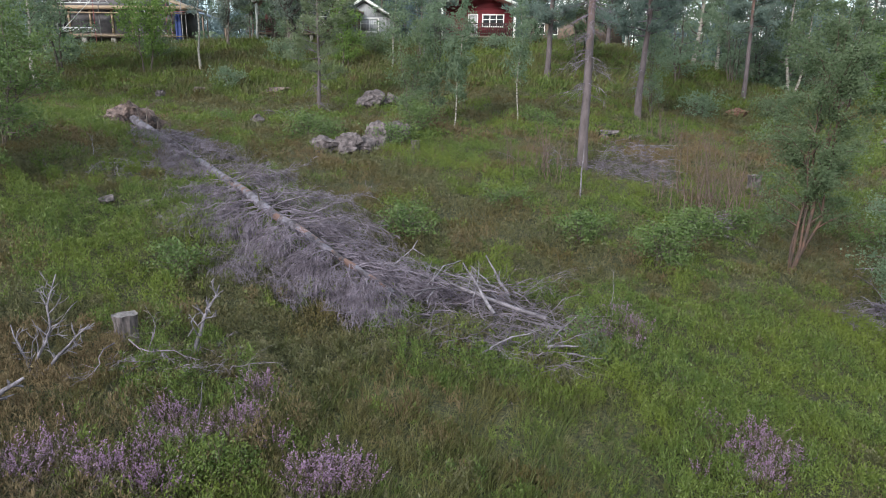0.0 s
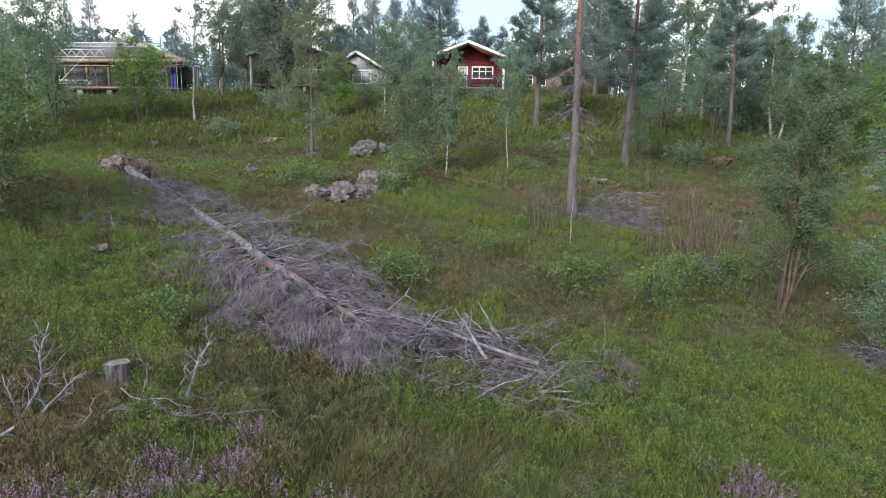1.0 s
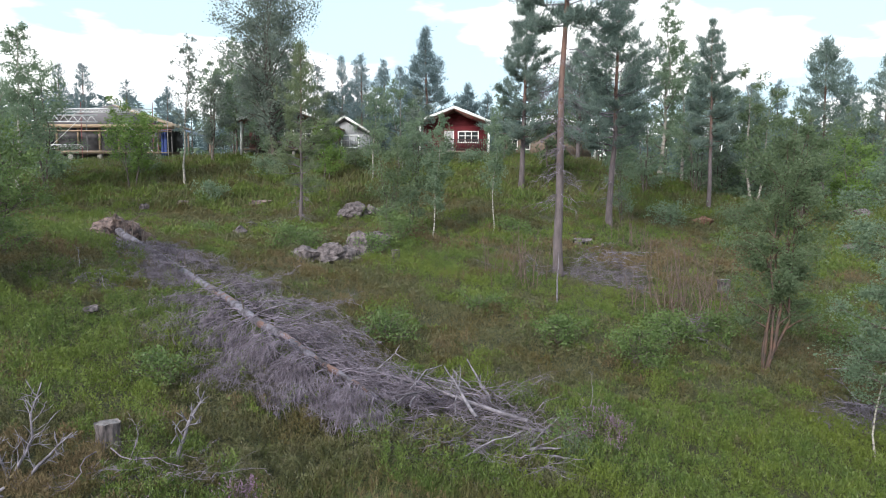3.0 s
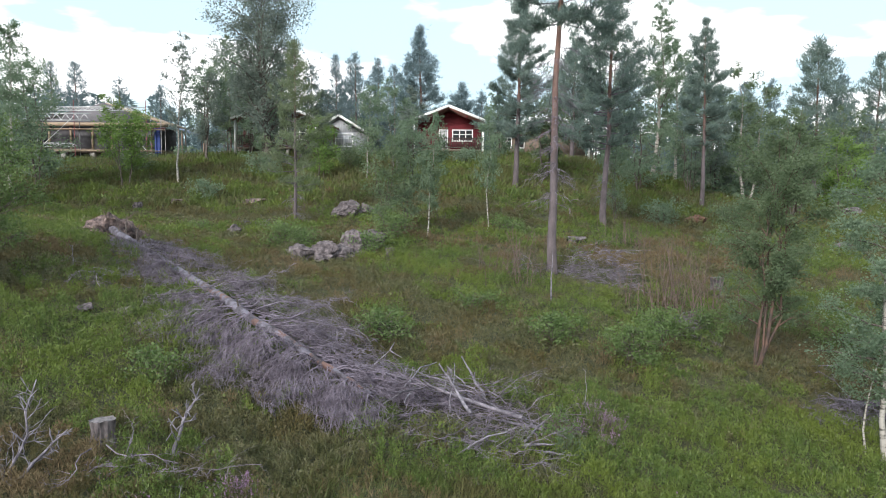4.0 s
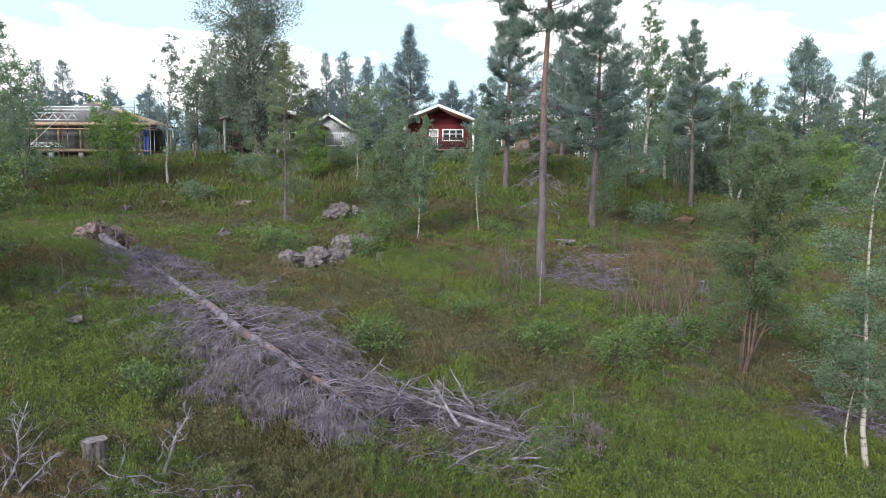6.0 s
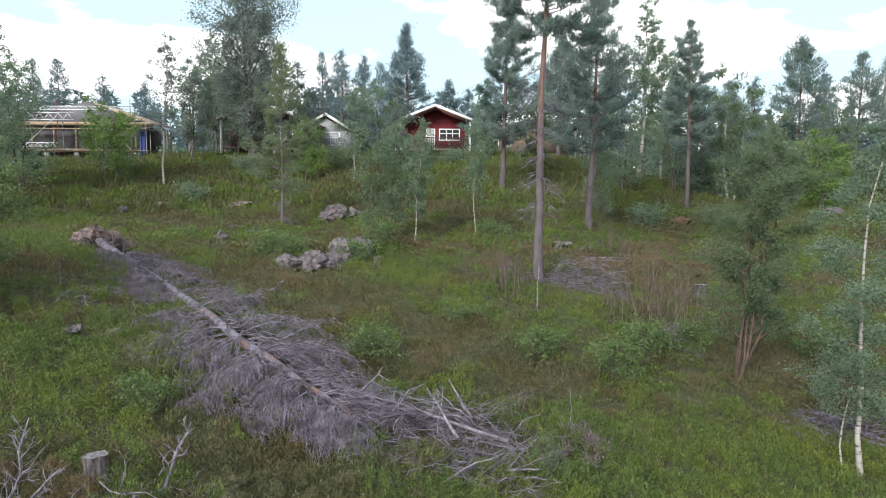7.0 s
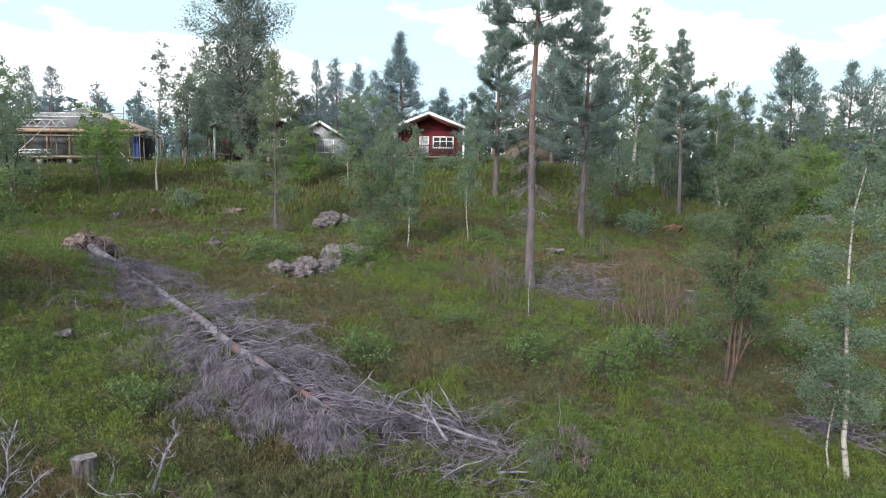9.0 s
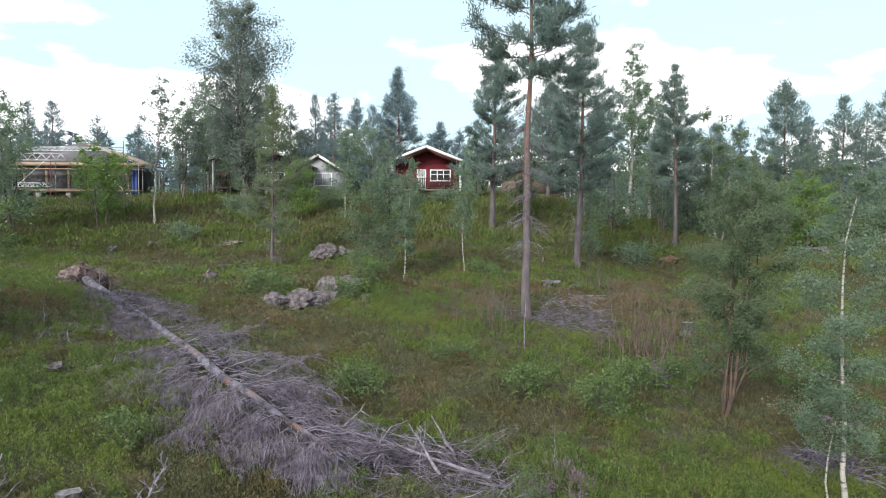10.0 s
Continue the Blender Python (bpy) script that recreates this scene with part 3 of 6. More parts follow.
def fallen_pine():
    rng = np.random.default_rng(11)
    x0, y0 = -9.6, 20.2
    z0 = float(ground(x0, y0))
    top = thing("fallen_pine", x0, y0, z0, "uprooted dead grey pine with bare tangled branches lying on heath", "fallen tree")
    flo = local_floor(x0, y0, z0)
    xs = np.array([-9.75, -8.9, -7.4, -5.54, -4.2, -3.28, -2.6, -2.0, -1.45, -1.0])
    ys = np.array([20.3, 19.5, 18.0, 15.8, 13.95, 12.6, 11.95, 11.4, 11.0, 10.7])
    zs = np.array([1.85, 1.66, 1.36, 1.13, 1.04, 0.98, 0.83, 0.67, 0.48, 0.33])
    line = np.stack([xs - x0, ys - y0, zs - z0], 1)
    t = np.linspace(0, 9, 28)
    fine = np.stack([np.interp(t, np.arange(10), line[:, c]) for c in range(3)], 1)
    fine[1:-1] += rng.normal(size=(26, 3)) * 0.012
    rad = np.interp(t, [0, 1, 3, 6, 9], [0.12, 0.098, 0.092, 0.066, 0.03])
    g = Geo().tube(fine, rad, 10)
    part("trunk", g, M_FALLEN, top, "grey weathered trunk with orange bark patches", True)
    total = len(fine) - 1

    def spray(p, way, length, r, droop):
        """A branch that arches over to the ground, with combed side shoots and fine twigs."""
        g = Geo()

        def arc(q, d, ln, k, sag):
            d = np.asarray(d, float) / np.linalg.norm(d)
            t = np.linspace(0, 1, k)[:, None]
            w = np.cumsum(rng.normal(size=(k, 3)) * 0.24 * ln / k, axis=0)
            w[0] = 0
            ln_ = q + d * t * ln + w - np.array([0, 0, sag]) * t ** 2 * ln
            ln_[:, 2] = np.maximum(ln_[:, 2], flo(ln_[:, 0], ln_[:, 1]) + 0.08 + 0.2 * rng.uniform(0, 1, k))
            return ln_
        main = arc(p, way, length, 8, droop)
        g.tube(main, r * np.linspace(1, 0.3, 8), 4)
        for c in range(15):
            u = (0.12 + 0.85 * (c + rng.uniform(0, 1)) / 15) * 7
            k = min(int(u), 6)
            q = main[k] + (main[k + 1] - main[k]) * (u - k)
            tan = (main[k + 1] - main[k]) / (np.linalg.norm(main[k + 1] - main[k]) + 1e-9)
            out = np.cross(tan, (0, 0, 1)) * (1 if c % 2 else -1)
            ln = length * (0.42 - 0.035 * u) * rng.uniform(0.6, 1.25)
            sub = arc(q, tan * 0.85 + out * rng.uniform(0.3, 1.3) + np.array([0, 0, rng.uniform(-0.4, 0.5)]), ln, 5, droop * 0.9)
            g.tube(sub, max(0.0032, r * 0.34) * np.linspace(1, 0.5, 5), 3)
            td = (sub[-1] - sub[0]) / (np.linalg.norm(sub[-1] - sub[0]) + 1e-9)
            for _ in range(7):
                g.tube(arc(sub[rng.integers(1, 5)], td + rng.normal(size=3) * np.array([0.75, 0.75, 0.55]), ln * rng.uniform(0.25, 0.6), 3, droop * 0.9), [0.003, 0.0027, 0.0016], 3)
        part("branch", g, M_DEAD, top)
    for b in range(210):
        u = 0.14 + 0.84 * (b + rng.uniform(0, 1)) / 210
        j = min(int(u * total), total - 1)
        q = fine[j] + (fine[j + 1] - fine[j]) * (u * total - j)
        d = fine[j + 1] - fine[j]
        d = d / np.linalg.norm(d)
        s = np.cross(d, (0, 0, 1))
        s /= np.linalg.norm(s)
        if rng.uniform() < 0.52:
            way = s + d * (np.interp(u, [0.12, 0.5, 1.0], [-0.25, 0.2, 0.9]) + rng.normal() * 0.25) + np.array([0, 0, rng.uniform(-0.45, np.interp(u, [0.2, 0.45], [0.15, 0.85]))])
            spray(q, way, np.interp(u, [0.12, 0.25, 0.5, 0.8, 1.0], [0.7, 1.05, 1.5, 1.25, 0.85]) * rng.uniform(0.45, 1.1), rng.uniform(0.007, 0.013), rng.uniform(0.3, 0.95))
        else:
            way = -s + d * (np.interp(u, [0.12, 0.5, 1.0], [0.1, 0.3, 0.9]) + rng.normal() * 0.25) + np.array([0, 0, rng.uniform(-0.2, 0.5)])
            spray(q, way, np.interp(u, [0.12, 0.25, 0.5, 0.8, 1.0], [0.8, 1.4, 1.7, 1.15, 0.7]) * rng.uniform(0.45, 1.15), rng.uniform(0.007, 0.013), rng.uniform(0.1, 0.5))
    for u in (0.09, 0.13, 0.17, 0.2, 0.26, 0.31, 0.37, 0.52):
        q = fine[int(u * total)]
        part("stub", Geo().tube(bend(q, (rng.normal() * 0.5, rng.normal() * 0.3 + 0.3, 1), rng.uniform(0.25, 0.6), 4, rng, 0, 0.15), [0.018, 0.015, 0.012, 0.006], 5), M_DARKBARK, top, "dark broken branch stub")
    # root plate: a lens of soil with roots
    g = Geo()
    n, m = 52, 22
    th = np.linspace(0, 2 * np.pi, n, endpoint=False)
    ax = fine[0] - fine[2]
    ax = ax / np.linalg.norm(ax)
    sx = np.cross(ax, (0, 0, 1))
    sx /= np.linalg.norm(sx)
    ux = np.cross(sx, ax)
    rows = []
    for i, ph in enumerate(np.linspace(0.02, np.pi - 0.02, m)):
        rr = np.sin(ph) ** 0.7 * (1 + 0.1 * np.sin(7 * th + 2 * ph) + rng.normal(size=n) * 0.03)
        c = fine[0] + ax * (0.1 - 0.34 * np.cos(ph)) + np.array([0, 0, -0.2])
        rows.append(c + sx * (rr * np.cos(th) * (0.9 - 0.45 * np.maximum(np.sin(th), 0)))[:, None] + ux * (rr * np.sin(th) * np.where(np.sin(th) > 0, 0.56, 0.42))[:, None] + rng.normal(size=(n, 3)) * 0.02)
    v = np.concatenate(rows)
    v += np.array([noise.noise_vector(Vector(p) * 3.1) * 0.15 + noise.noise_vector(Vector(p) * 9) * 0.07 for p in v])
    f = [(i * n + k, i * n + (k + 1) % n, (i + 1) * n + (k + 1) % n, (i + 1) * n + k) for i in range(m - 1) for k in range(n)]
    part("root_plate", g.add(v, f), M_SOIL, top, "torn up root plate with pale dry soil")
    for b in range(48):
        a = rng.uniform(0, 6.28)
        way = sx * np.cos(a) + ux * np.sin(a) * 0.9 + ax * rng.uniform(-0.2, 0.5)
        rg = Geo()
        p = fine[0] + (sx * np.cos(a) * 0.55 + ux * np.sin(a) * 0.36) * rng.uniform(0.4, 1) + np.array([0, 0, -0.1]) - ax * 0.1
        dead_branch(rg, p, way, rng.uniform(0.2, 0.5), rng.uniform(0.008, 0.022), rng, 0.1, 4, 2, 4, flo, 0.4)
        part("root", rg, M_TWIG, top)


fallen_pine()


def brush_pile(name, x, y, rx, ry, hgt, n, label, seed, length=(0.6, 1.6), r=(0.006, 0.016), mat=None, pale=0, turn=0.0):
    """A heap of cut dead branches; the thicker sticks on it are parts of their own."""
    rng = np.random.default_rng(seed)
    z0 = float(ground(x, y))
    top = thing(name, x, y, z0, label, "brush pile")
    flo = local_floor(x, y, z0)
    for i in range(n):
        g = Geo()
        a, q = rng.uniform(0, 6.28), np.sqrt(rng.uniform(0, 1))
        px, py = rx * q * np.cos(a), ry * q * np.sin(a)
        pz = float(flo(px, py)) + hgt * (1 - q * q) * rng.uniform(0, 1)
        az = turn + rng.normal() * 1.7
        dead_branch(g, (px, py, pz), (np.cos(az), np.sin(az), rng.uniform(-0.25, 0.7)), rng.uniform(*length), rng.uniform(*r), rng, 0.25, 7, 2, 4, flo, 0.2)
        part("branch", g, mat or M_DEAD, top)
    for i in range(pale):
        a, q = rng.uniform(0, 6.28), np.sqrt(rng.uniform(0, 1)) * 0.8
        px, py = rx * q * np.cos(a), ry * q * np.sin(a)
        pz = float(flo(px, py)) + hgt * (1 - q * q) * rng.uniform(0.5, 1.1)
        az = turn + rng.normal() * 1.0
        sg = Geo().tube(bend((px, py, pz), (np.cos(az), np.sin(az), rng.uniform(-0.2, 0.4)), rng.uniform(0.5, 1.3), 5, rng, 0.1, 0.12), rng.uniform(0.008, 0.015) * np.linspace(1, 0.5, 5), 6)
        part("stick", sg, M_DEADPALE, top, "pale barkless stick")
    return top


# ---- dead wood on the ground ----
brush_pile("brush_pile", 0.0, 11.15, 1.45, 0.7, 0.5, 190, "tangled heap of grey branches at the fallen tree's top", 21, (0.5, 1.3), (0.004, 0.009), None, 12, 2.6)
brush_pile("brush_pile", 0.3, 9.9, 1.0, 0.5, 0.2, 60, "low scatter of dead grey twigs on the heath", 22, (0.4, 1.0), (0.004, 0.008), None, 3, 0.4)
brush_pile("brush_pile", 4.2, 22.0, 1.15, 0.85, 1.15, 230, "round pile of bleached grey brushwood by a pine", 23, (0.3, 0.75), (0.005, 0.009), M_DEAD, 6, 0.0)
brush_pile("brush_pile", 7.3, 13.6, 0.95, 0.45, 0.62, 120, "dark purple-grey brushwood heap on green heath", 24, (0.4, 0.9), (0.006, 0.012), M_DEAD, 3, 0.2)
brush_pile("brush_pile", 5.2, 17.3, 0.8, 0.6, 0.55, 50, "small grey-brown heap of twigs among bushes", 25, (0.4, 1.0), (0.006, 0.012), M_DEAD, 2, 0.0)
brush_pile("brush_pile", -8.9, 31.5, 1.0, 0.7, 0.3, 22, "scatter of pale dead sticks on mossy ground", 26, (0.5, 1.2), (0.01, 0.02), None, 5, 0.5)
brush_pile("brush_pile", 1.7, 21.6, 1.0, 0.6, 0.4, 26, "loose grey twigs in the heath", 27, (0.5, 1.1), (0.005, 0.01), M_DEAD, 0, 1.2)
brush_pile("brush_pile", -7.0, 14.9, 0.9, 0.6, 0.3, 24, "grey broken branches beside the fallen pine", 28, (0.5, 1.1), (0.006, 0.012), M_DEAD, 2, -0.6)
brush_pile("brush_pile", -3.0, 8.4, 0.8, 0.45, 0.12, 30, "thin bare twigs lying round the stump", 29, (0.4, 0.9), (0.004, 0.008), M_DEAD, 0, -0.5)


def loose_branch(name, x, y, way, length, r, seed, label, side=5, sag=0.1, mat=None, lift=0.03, kink=0.2, twigs=1):
    rng = np.random.default_rng(seed)
    z0 = float(ground(x, y))
    g = Geo()
    dead_branch(g, (0, 0, lift), way, length, r * 0.55, rng, sag, side + (2 if side else 0), twigs + 1, 6, local_floor(x, y, z0), kink, 0.6)
    ob = new(name, g.mesh(name, mat or M_DEADPALE, True))
    ob.location = (x, y, z0)
    return tagged(ob, label, "branch")


loose_branch("dead_branch", 1.05, 10.85, (-2.06, 0.4, 0.36), 2.35, 0.06, 31, "long pale pole at the fallen pine's top", 3, -0.05, None, 0.26, 0.05)
loose_branch("dead_branch", 1.35, 11.0, (-0.75, 0.15, 0.1), 0.95, 0.05, 32, "short pale log end in the heath", 0, 0, None, 0.1, 0.04)
loose_branch("dead_branch", 1.05, 10.45, (0.5, 0.45, 0.35), 0.6, 0.036, 33, "pale stick rising from the brush", 0, 0, None, 0.04, 0.08)
loose_branch("dead_branch", 1.0, 10.15, (0.5, -0.02, 0.03), 0.5, 0.045, 34, "pale short stick lying in heath", 0, 0, None, 0.16, 0.06)
loose_branch("dead_branch", 1.25, 10.0, (0.4, -0.15, 0.02), 0.38, 0.034, 35, "pale short stick lying in heath", 0, 0, None, 0.14, 0.1)
loose_branch("dead_branch", 0.35, 10.6, (-0.6, 0.8, 0.75), 0.9, 0.05, 36, "grey crooked branch sticking up from brush", 2, 0, None, 0.3, 0.1)
loose_branch("dead_branch", 0.55, 11.4, (-0.55, 0.1, 0.9), 0.7, 0.05, 37, "grey crooked branch sticking up from brush", 1, 0, None, 0.3, 0.12)
loose_branch("dead_branch", -4.12, 8.0, (0.42, 0.35, 0.55), 0.68, 0.036, 38, "silvery forked dead branch standing in shrubs", 8, 0.05, None, 0.02, 0.16, 2)
loose_branch("dead_branch", -4.14, 8.0, (0.0, 0.6, 1.0), 1.0, 0.032, 39, "silvery forked dead branch standing in shrubs", 9, 0.0, None, 0.02, 0.22, 2)
loose_branch("dead_branch", -4.16, 8.02, (-0.35, 0.2, 0.7), 0.6, 0.03, 40, "silvery forked dead branch standing in shrubs", 6, 0.0, None, 0.02, 0.2, 2)
loose_branch("dead_branch", -2.87, 8.72, (0.16, 0.5, 0.72), 0.82, 0.05, 41, "grey dead branch leaning in shrubs", 7, 0.0, M_DEADPALE, 0.03, 0.1, 2)
loose_branch("dead_branch", -3.45, 8.5, (0.85, -0.35, 0.02), 1.0, 0.014, 42, "thin grey branch trailing over shrubs", 5, 0.0, M_DEAD, 0.2, 0.25)
loose_branch("dead_branch", -3.55, 8.4, (0.2, -0.9, 0.02), 0.95, 0.012, 43, "thin grey branch trailing over shrubs", 5, 0.0, M_DEAD, 0.2, 0.3)
loose_branch("dead_branch", -4.1, 7.0, (0.45, 0.35, 0.25), 0.5, 0.075, 44, "thick lilac-grey dead branch at heather's edge", 3, 0.0, None, 0.1, 0.2)
loose_branch("dead_branch", -2.35, 7.6, (0.05, 0.3, 0.8), 0.4, 0.013, 45, "short upright grey stick in heather", 0, 0.0, None, 0.03, 0.1)
loose_branch("dead_branch", 2.2, 7.5, (0.5, 0.15, 0.1), 0.45, 0.016, 46, "pale twig by heather flowers", 2, 0.0, None, 0.06, 0.2)
loose_branch("dead_branch", 2.15, 11.6, (0.15, 0.3, 0.9), 0.75, 0.011, 47, "pale upright twig in green shrubs", 5, 0.0, None, 0.05, 0.35)
loose_branch("dead_branch", -7.6, 14.9, (-0.35, 0.5, 0.5), 0.75, 0.02, 48, "pale broken stick in green heath", 1, 0.0, None, 0.1, 0.1)
loose_branch("dead_branch", 2.42, 18.8, (0.02, 0.02, 1.0), 1.35, 0.045, 49, "pale slender standing dead stem", 0, 0.0, None, 0.0, 0.04)
loose_branch("dead_branch", 4.6, 23.4, (1.3, -0.6, 0.1), 1.5, 0.025, 50, "pale pole lying over a brush pile", 1, 0.0, None, 0.55, 0.04)
loose_branch("dead_branch", 7.7, 16.3, (1.0, 0.05, 0.05), 0.8, 0.03, 51, "grey log piece under a multi-stemmed tree", 1, 0.0, None, 0.15, 0.05)
loose_branch("dead_branch", -1.2, 10.4, (-0.5, -0.35, 0.15), 0.8, 0.012, 52, "grey twig fan on brown heath", 6, 0.0, M_DEAD, 0.1, 0.2)
loose_branch("dead_branch", -0.6, 10.2, (-0.6, -0.5, 0.15), 0.8, 0.012, 53, "grey twig fan on brown heath", 6, 0.0, M_DEAD, 0.1, 0.2)


def standing_stems(name, x, y, n, spread, h, seed, label, mat):
    """A stand of thin bare saplings."""
    rng = np.random.default_rng(seed)
    z0 = float(ground(x, y))
    top = thing(name, x, y, z0, label, "saplings")
    flo = local_floor(x, y, z0)
    for _ in range(n):
        px, py = rng.normal(size=2) * spread
        g = Geo()
        dead_branch(g, (px, py, float(flo(px, py))), (rng.normal() * 0.16, rng.normal() * 0.16, 1), h * rng.uniform(0.5, 1.1), rng.uniform(0.008, 0.015), rng, 0.0, 5, 1, 4, None, 0.12, 0.3)
        part("stem", g, mat, top)


standing_stems("bare_saplings", 5.9, 19.0, 40, 0.6, 2.1, 61, "clump of thin brown leafless saplings", M_TWIG)
standing_stems("bare_saplings", 4.9, 19.0, 9, 0.4, 1.2, 62, "few thin brown leafless saplings", M_TWIG)
standing_stems("bare_saplings", 1.4, 20.3, 26, 0.45, 1.5, 63, "thin grey-brown leafless saplings by a pine", M_TWIG)
standing_stems("bare_saplings", 6.6, 27.5, 22, 0.9, 1.4, 64, "brown leafless saplings on the slope", M_TWIG)
standing_stems("bare_saplings", -7.2, 33.0, 8, 0.5, 1.8, 65, "slender bare saplings behind a rock", M_TWIG)


# ---- stumps and stones ----
def stump(x, y, r, h, seed, label):
    rng = np.random.default_rng(seed)
    top = thing("tree_stump", x, y, float(ground(x, y)), label, "stump")
    n, m = 56, 11
    th = np.linspace(0, 2 * np.pi, n, endpoint=False)
    ribs = 1 + 0.06 * np.sin(4 * th + seed) + 0.03 * np.sin(9 * th + 2)
    groove = np.abs(np.sin(7 * th + seed)) ** 3 * 0.10 + np.clip(rng.normal(size=n), 0, 2) * 0.05
    rows = []
    for i, f in enumerate(np.linspace(0, 1, m)):
        worn = np.sin(np.pi * min(f * 1.05, 1.0)) * (0.14 + groove) + rng.normal(size=n) * 0.012
        rr = r * (ribs * (1 + 0.4 * (1 - f) ** 3 * (1 + 0.5 * np.sin(4 * th + seed))) - worn)
        rim_z = (0.014 * np.cos(th + 1) + 0.005 * np.sin(6 * th)) * r / 0.15 if i >= m - 2 else 0
        rows.append(np.stack([rr * np.cos(th), rr * np.sin(th), np.full(n, -0.08 + (h + 0.08) * f) + rim_z], 1))
    v = np.concatenate(rows)
    f = [(i * n + k, i * n + (k + 1) % n, (i + 1) * n + (k + 1) % n, (i + 1) * n + k) for i in range(m - 1) for k in range(n)]
    part("side", Geo().add(v, f), M_STUMP, top)
    rim = rows[-1]
    rings = [rim] + [rim * np.array([q, q, 1]) - np.array([0, 0, 0.006 * (1 + np.sin(9 * q))]) for q in (0.93, 0.75, 0.55, 0.35, 0.15, 0.01)]
    v = np.concatenate(rings)
    f = [(i * n + k, i * n + (k + 1) % n, (i + 1) * n + (k + 1) % n, (i + 1) * n + k) for i in range(len(rings) - 1) for k in range(n)]
    part("cut_face", Geo().add(v, f), M_STUMPTOP, top, "pale weathered cut face")


stump(-3.67, 8.84, 0.135, 0.3, 71, "small grey weathered tree stump among bilberry shrubs")
stump(-2.1, 22.3, 0.14, 0.42, 72, "grey weathered tree stump on the slope")
stump(7.85, 22.3, 0.19, 0.55, 73, "pale grey tree stump in brown heath")


STONY = [(-9.75, 20.3, 0.9, 0.6)]  # where no heath grows: the root plate and the rocks


def stone(x, y, sx, sy, sz, seed, label, sink=0.25, turn=0.0, mat=None):
    """A broken granite block, faceted with cracks."""
    STONY.append((x, y - 0.25 * sy, sx * 0.95, sy * 1.1))
    bm = bmesh.new()
    rng = np.random.default_rng(seed)
    bmesh.ops.create_icosphere(bm, subdivisions=4 if sx > 0.25 else 3, radius=1)
    cuts = [(Vector(rng.normal(size=3)).normalized(), rng.uniform(0.38, 0.78)) for _ in range(20)]
    for v in bm.verts:
        for nrm, d in cuts:
            over = v.co.dot(nrm) - d
            if over > 0:
                v.co -= nrm * over * 0.98
        far, near = noise.voronoi(Vector((v.co.x * 1.7, v.co.y * 1.7, v.co.z * 2.6)) + Vector((seed, 3, 0)))
        crack = max(0.0, 1 - (far[1] - far[0]) / 0.22)
        v.co *= 1 + 0.12 * noise.noise(near[0] * 7.3) - 0.2 * crack + 0.05 * noise.noise(v.co * 6 + Vector((0, seed, 0))) + 0.025 * noise.noise(v.co * 15)
        v.co.x, v.co.y, v.co.z = v.co.x * sx, v.co.y * sy, v.co.z * sz
    me = bpy.data.meshes.new("boulder")
    bm.to_mesh(me)
    bm.free()
    me.materials.append(mat or M_ROCK)
    ob = new("boulder" if sx > 0.4 else "stone", me)
    ob.matrix_world = pose(x, y, float(ground(x, y)) + sz * (1.25 - 2 * sink), 0, 0, turn) @ Matrix.Diagonal((1.3, 1.3, 1.25, 1))
    return tagged(ob, label, "rock")


for sx_, sy_, wx, wy, wz, sd, tn, lab in (
        (-4.5, 21.2, 0.44, 0.4, 0.34, 81, 20, "cracked grey granite block at an outcrop's foot"), (-3.95, 21.4, 0.42, 0.4, 0.36, 82, 70, "pinkish grey granite block with dark cracks"),
        (-3.5, 21.7, 0.36, 0.36, 0.3, 103, 110, "pinkish grey granite block with dark cracks"), (-3.35, 22.6, 0.42, 0.4, 0.34, 102, 40, "low granite ledge grown over with moss"),
        (-3.2, 23.5, 0.5, 0.45, 0.42, 83, 140, "pale lichen-covered granite block of an outcrop"), (-3.55, 24.3, 0.5, 0.45, 0.44, 84, 10, "grey granite block with lichen"),
        (-3.0, 24.6, 0.42, 0.4, 0.42, 104, 75, "pale lichen-covered granite block of an outcrop")):
    stone(sx_, sy_, wx * 1.3, wy * 1.25, wz * 1.35, sd, lab, 0.38, tn)
stone(-5.3, 32.4, 0.8, 0.5, 0.56, 85, "large dark grey granite boulder on the slope", 0.35, 15)
stone(-4.5, 32.9, 0.5, 0.5, 0.36, 86, "grey granite boulder on the slope", 0.3, 50)
stone(-8.6, 27.0, 0.38, 0.3, 0.3, 87, "small grey stone behind the fallen pine", 0.3, 30)
stone(-16.4, 35.3, 0.28, 0.25, 0.3, 88, "small grey stone in green grass", 0.3, 30)
stone(-5.65, 13.2, 0.22, 0.16, 0.13, 89, "pale flat stone in green heath", 0.3, 10)
stone(-6.3, 13.1, 0.2, 0.15, 0.1, 90, "small brown stone in green heath", 0.3, 60)
stone(4.6, 28.0, 0.5, 0.4, 0.2, 91, "pale rubble stone below a pine", 0.3, 0)
stone(5.3, 27.3, 0.42, 0.3, 0.18, 92, "pale rubble stone below a pine", 0.3, 60)
stone(4.2, 27.0, 0.25, 0.22, 0.2, 93, "pale rubble stone below a pine", 0.3, 20)
stone(9.0, 16.8, 0.3, 0.2, 0.14, 94, "grey stone in green shrubs", 0.3, 15)
stone(9.6, 16.6, 0.22, 0.2, 0.14, 95, "grey stone in green shrubs", 0.3, 75)
stone(17.0, 32.5, 0.7, 0.4, 0.25, 96, "flat grey stone on the far slope", 0.3, 15)
stone(23.5, 43.6, 1.0, 0.6, 0.5, 97, "far dark grey boulder", 0.3, 15)
stone(-10.9, 37.3, 0.8, 0.5, 0.26, 98, "brown earthy hump in the slope", 0.45, 0, M_SOIL)
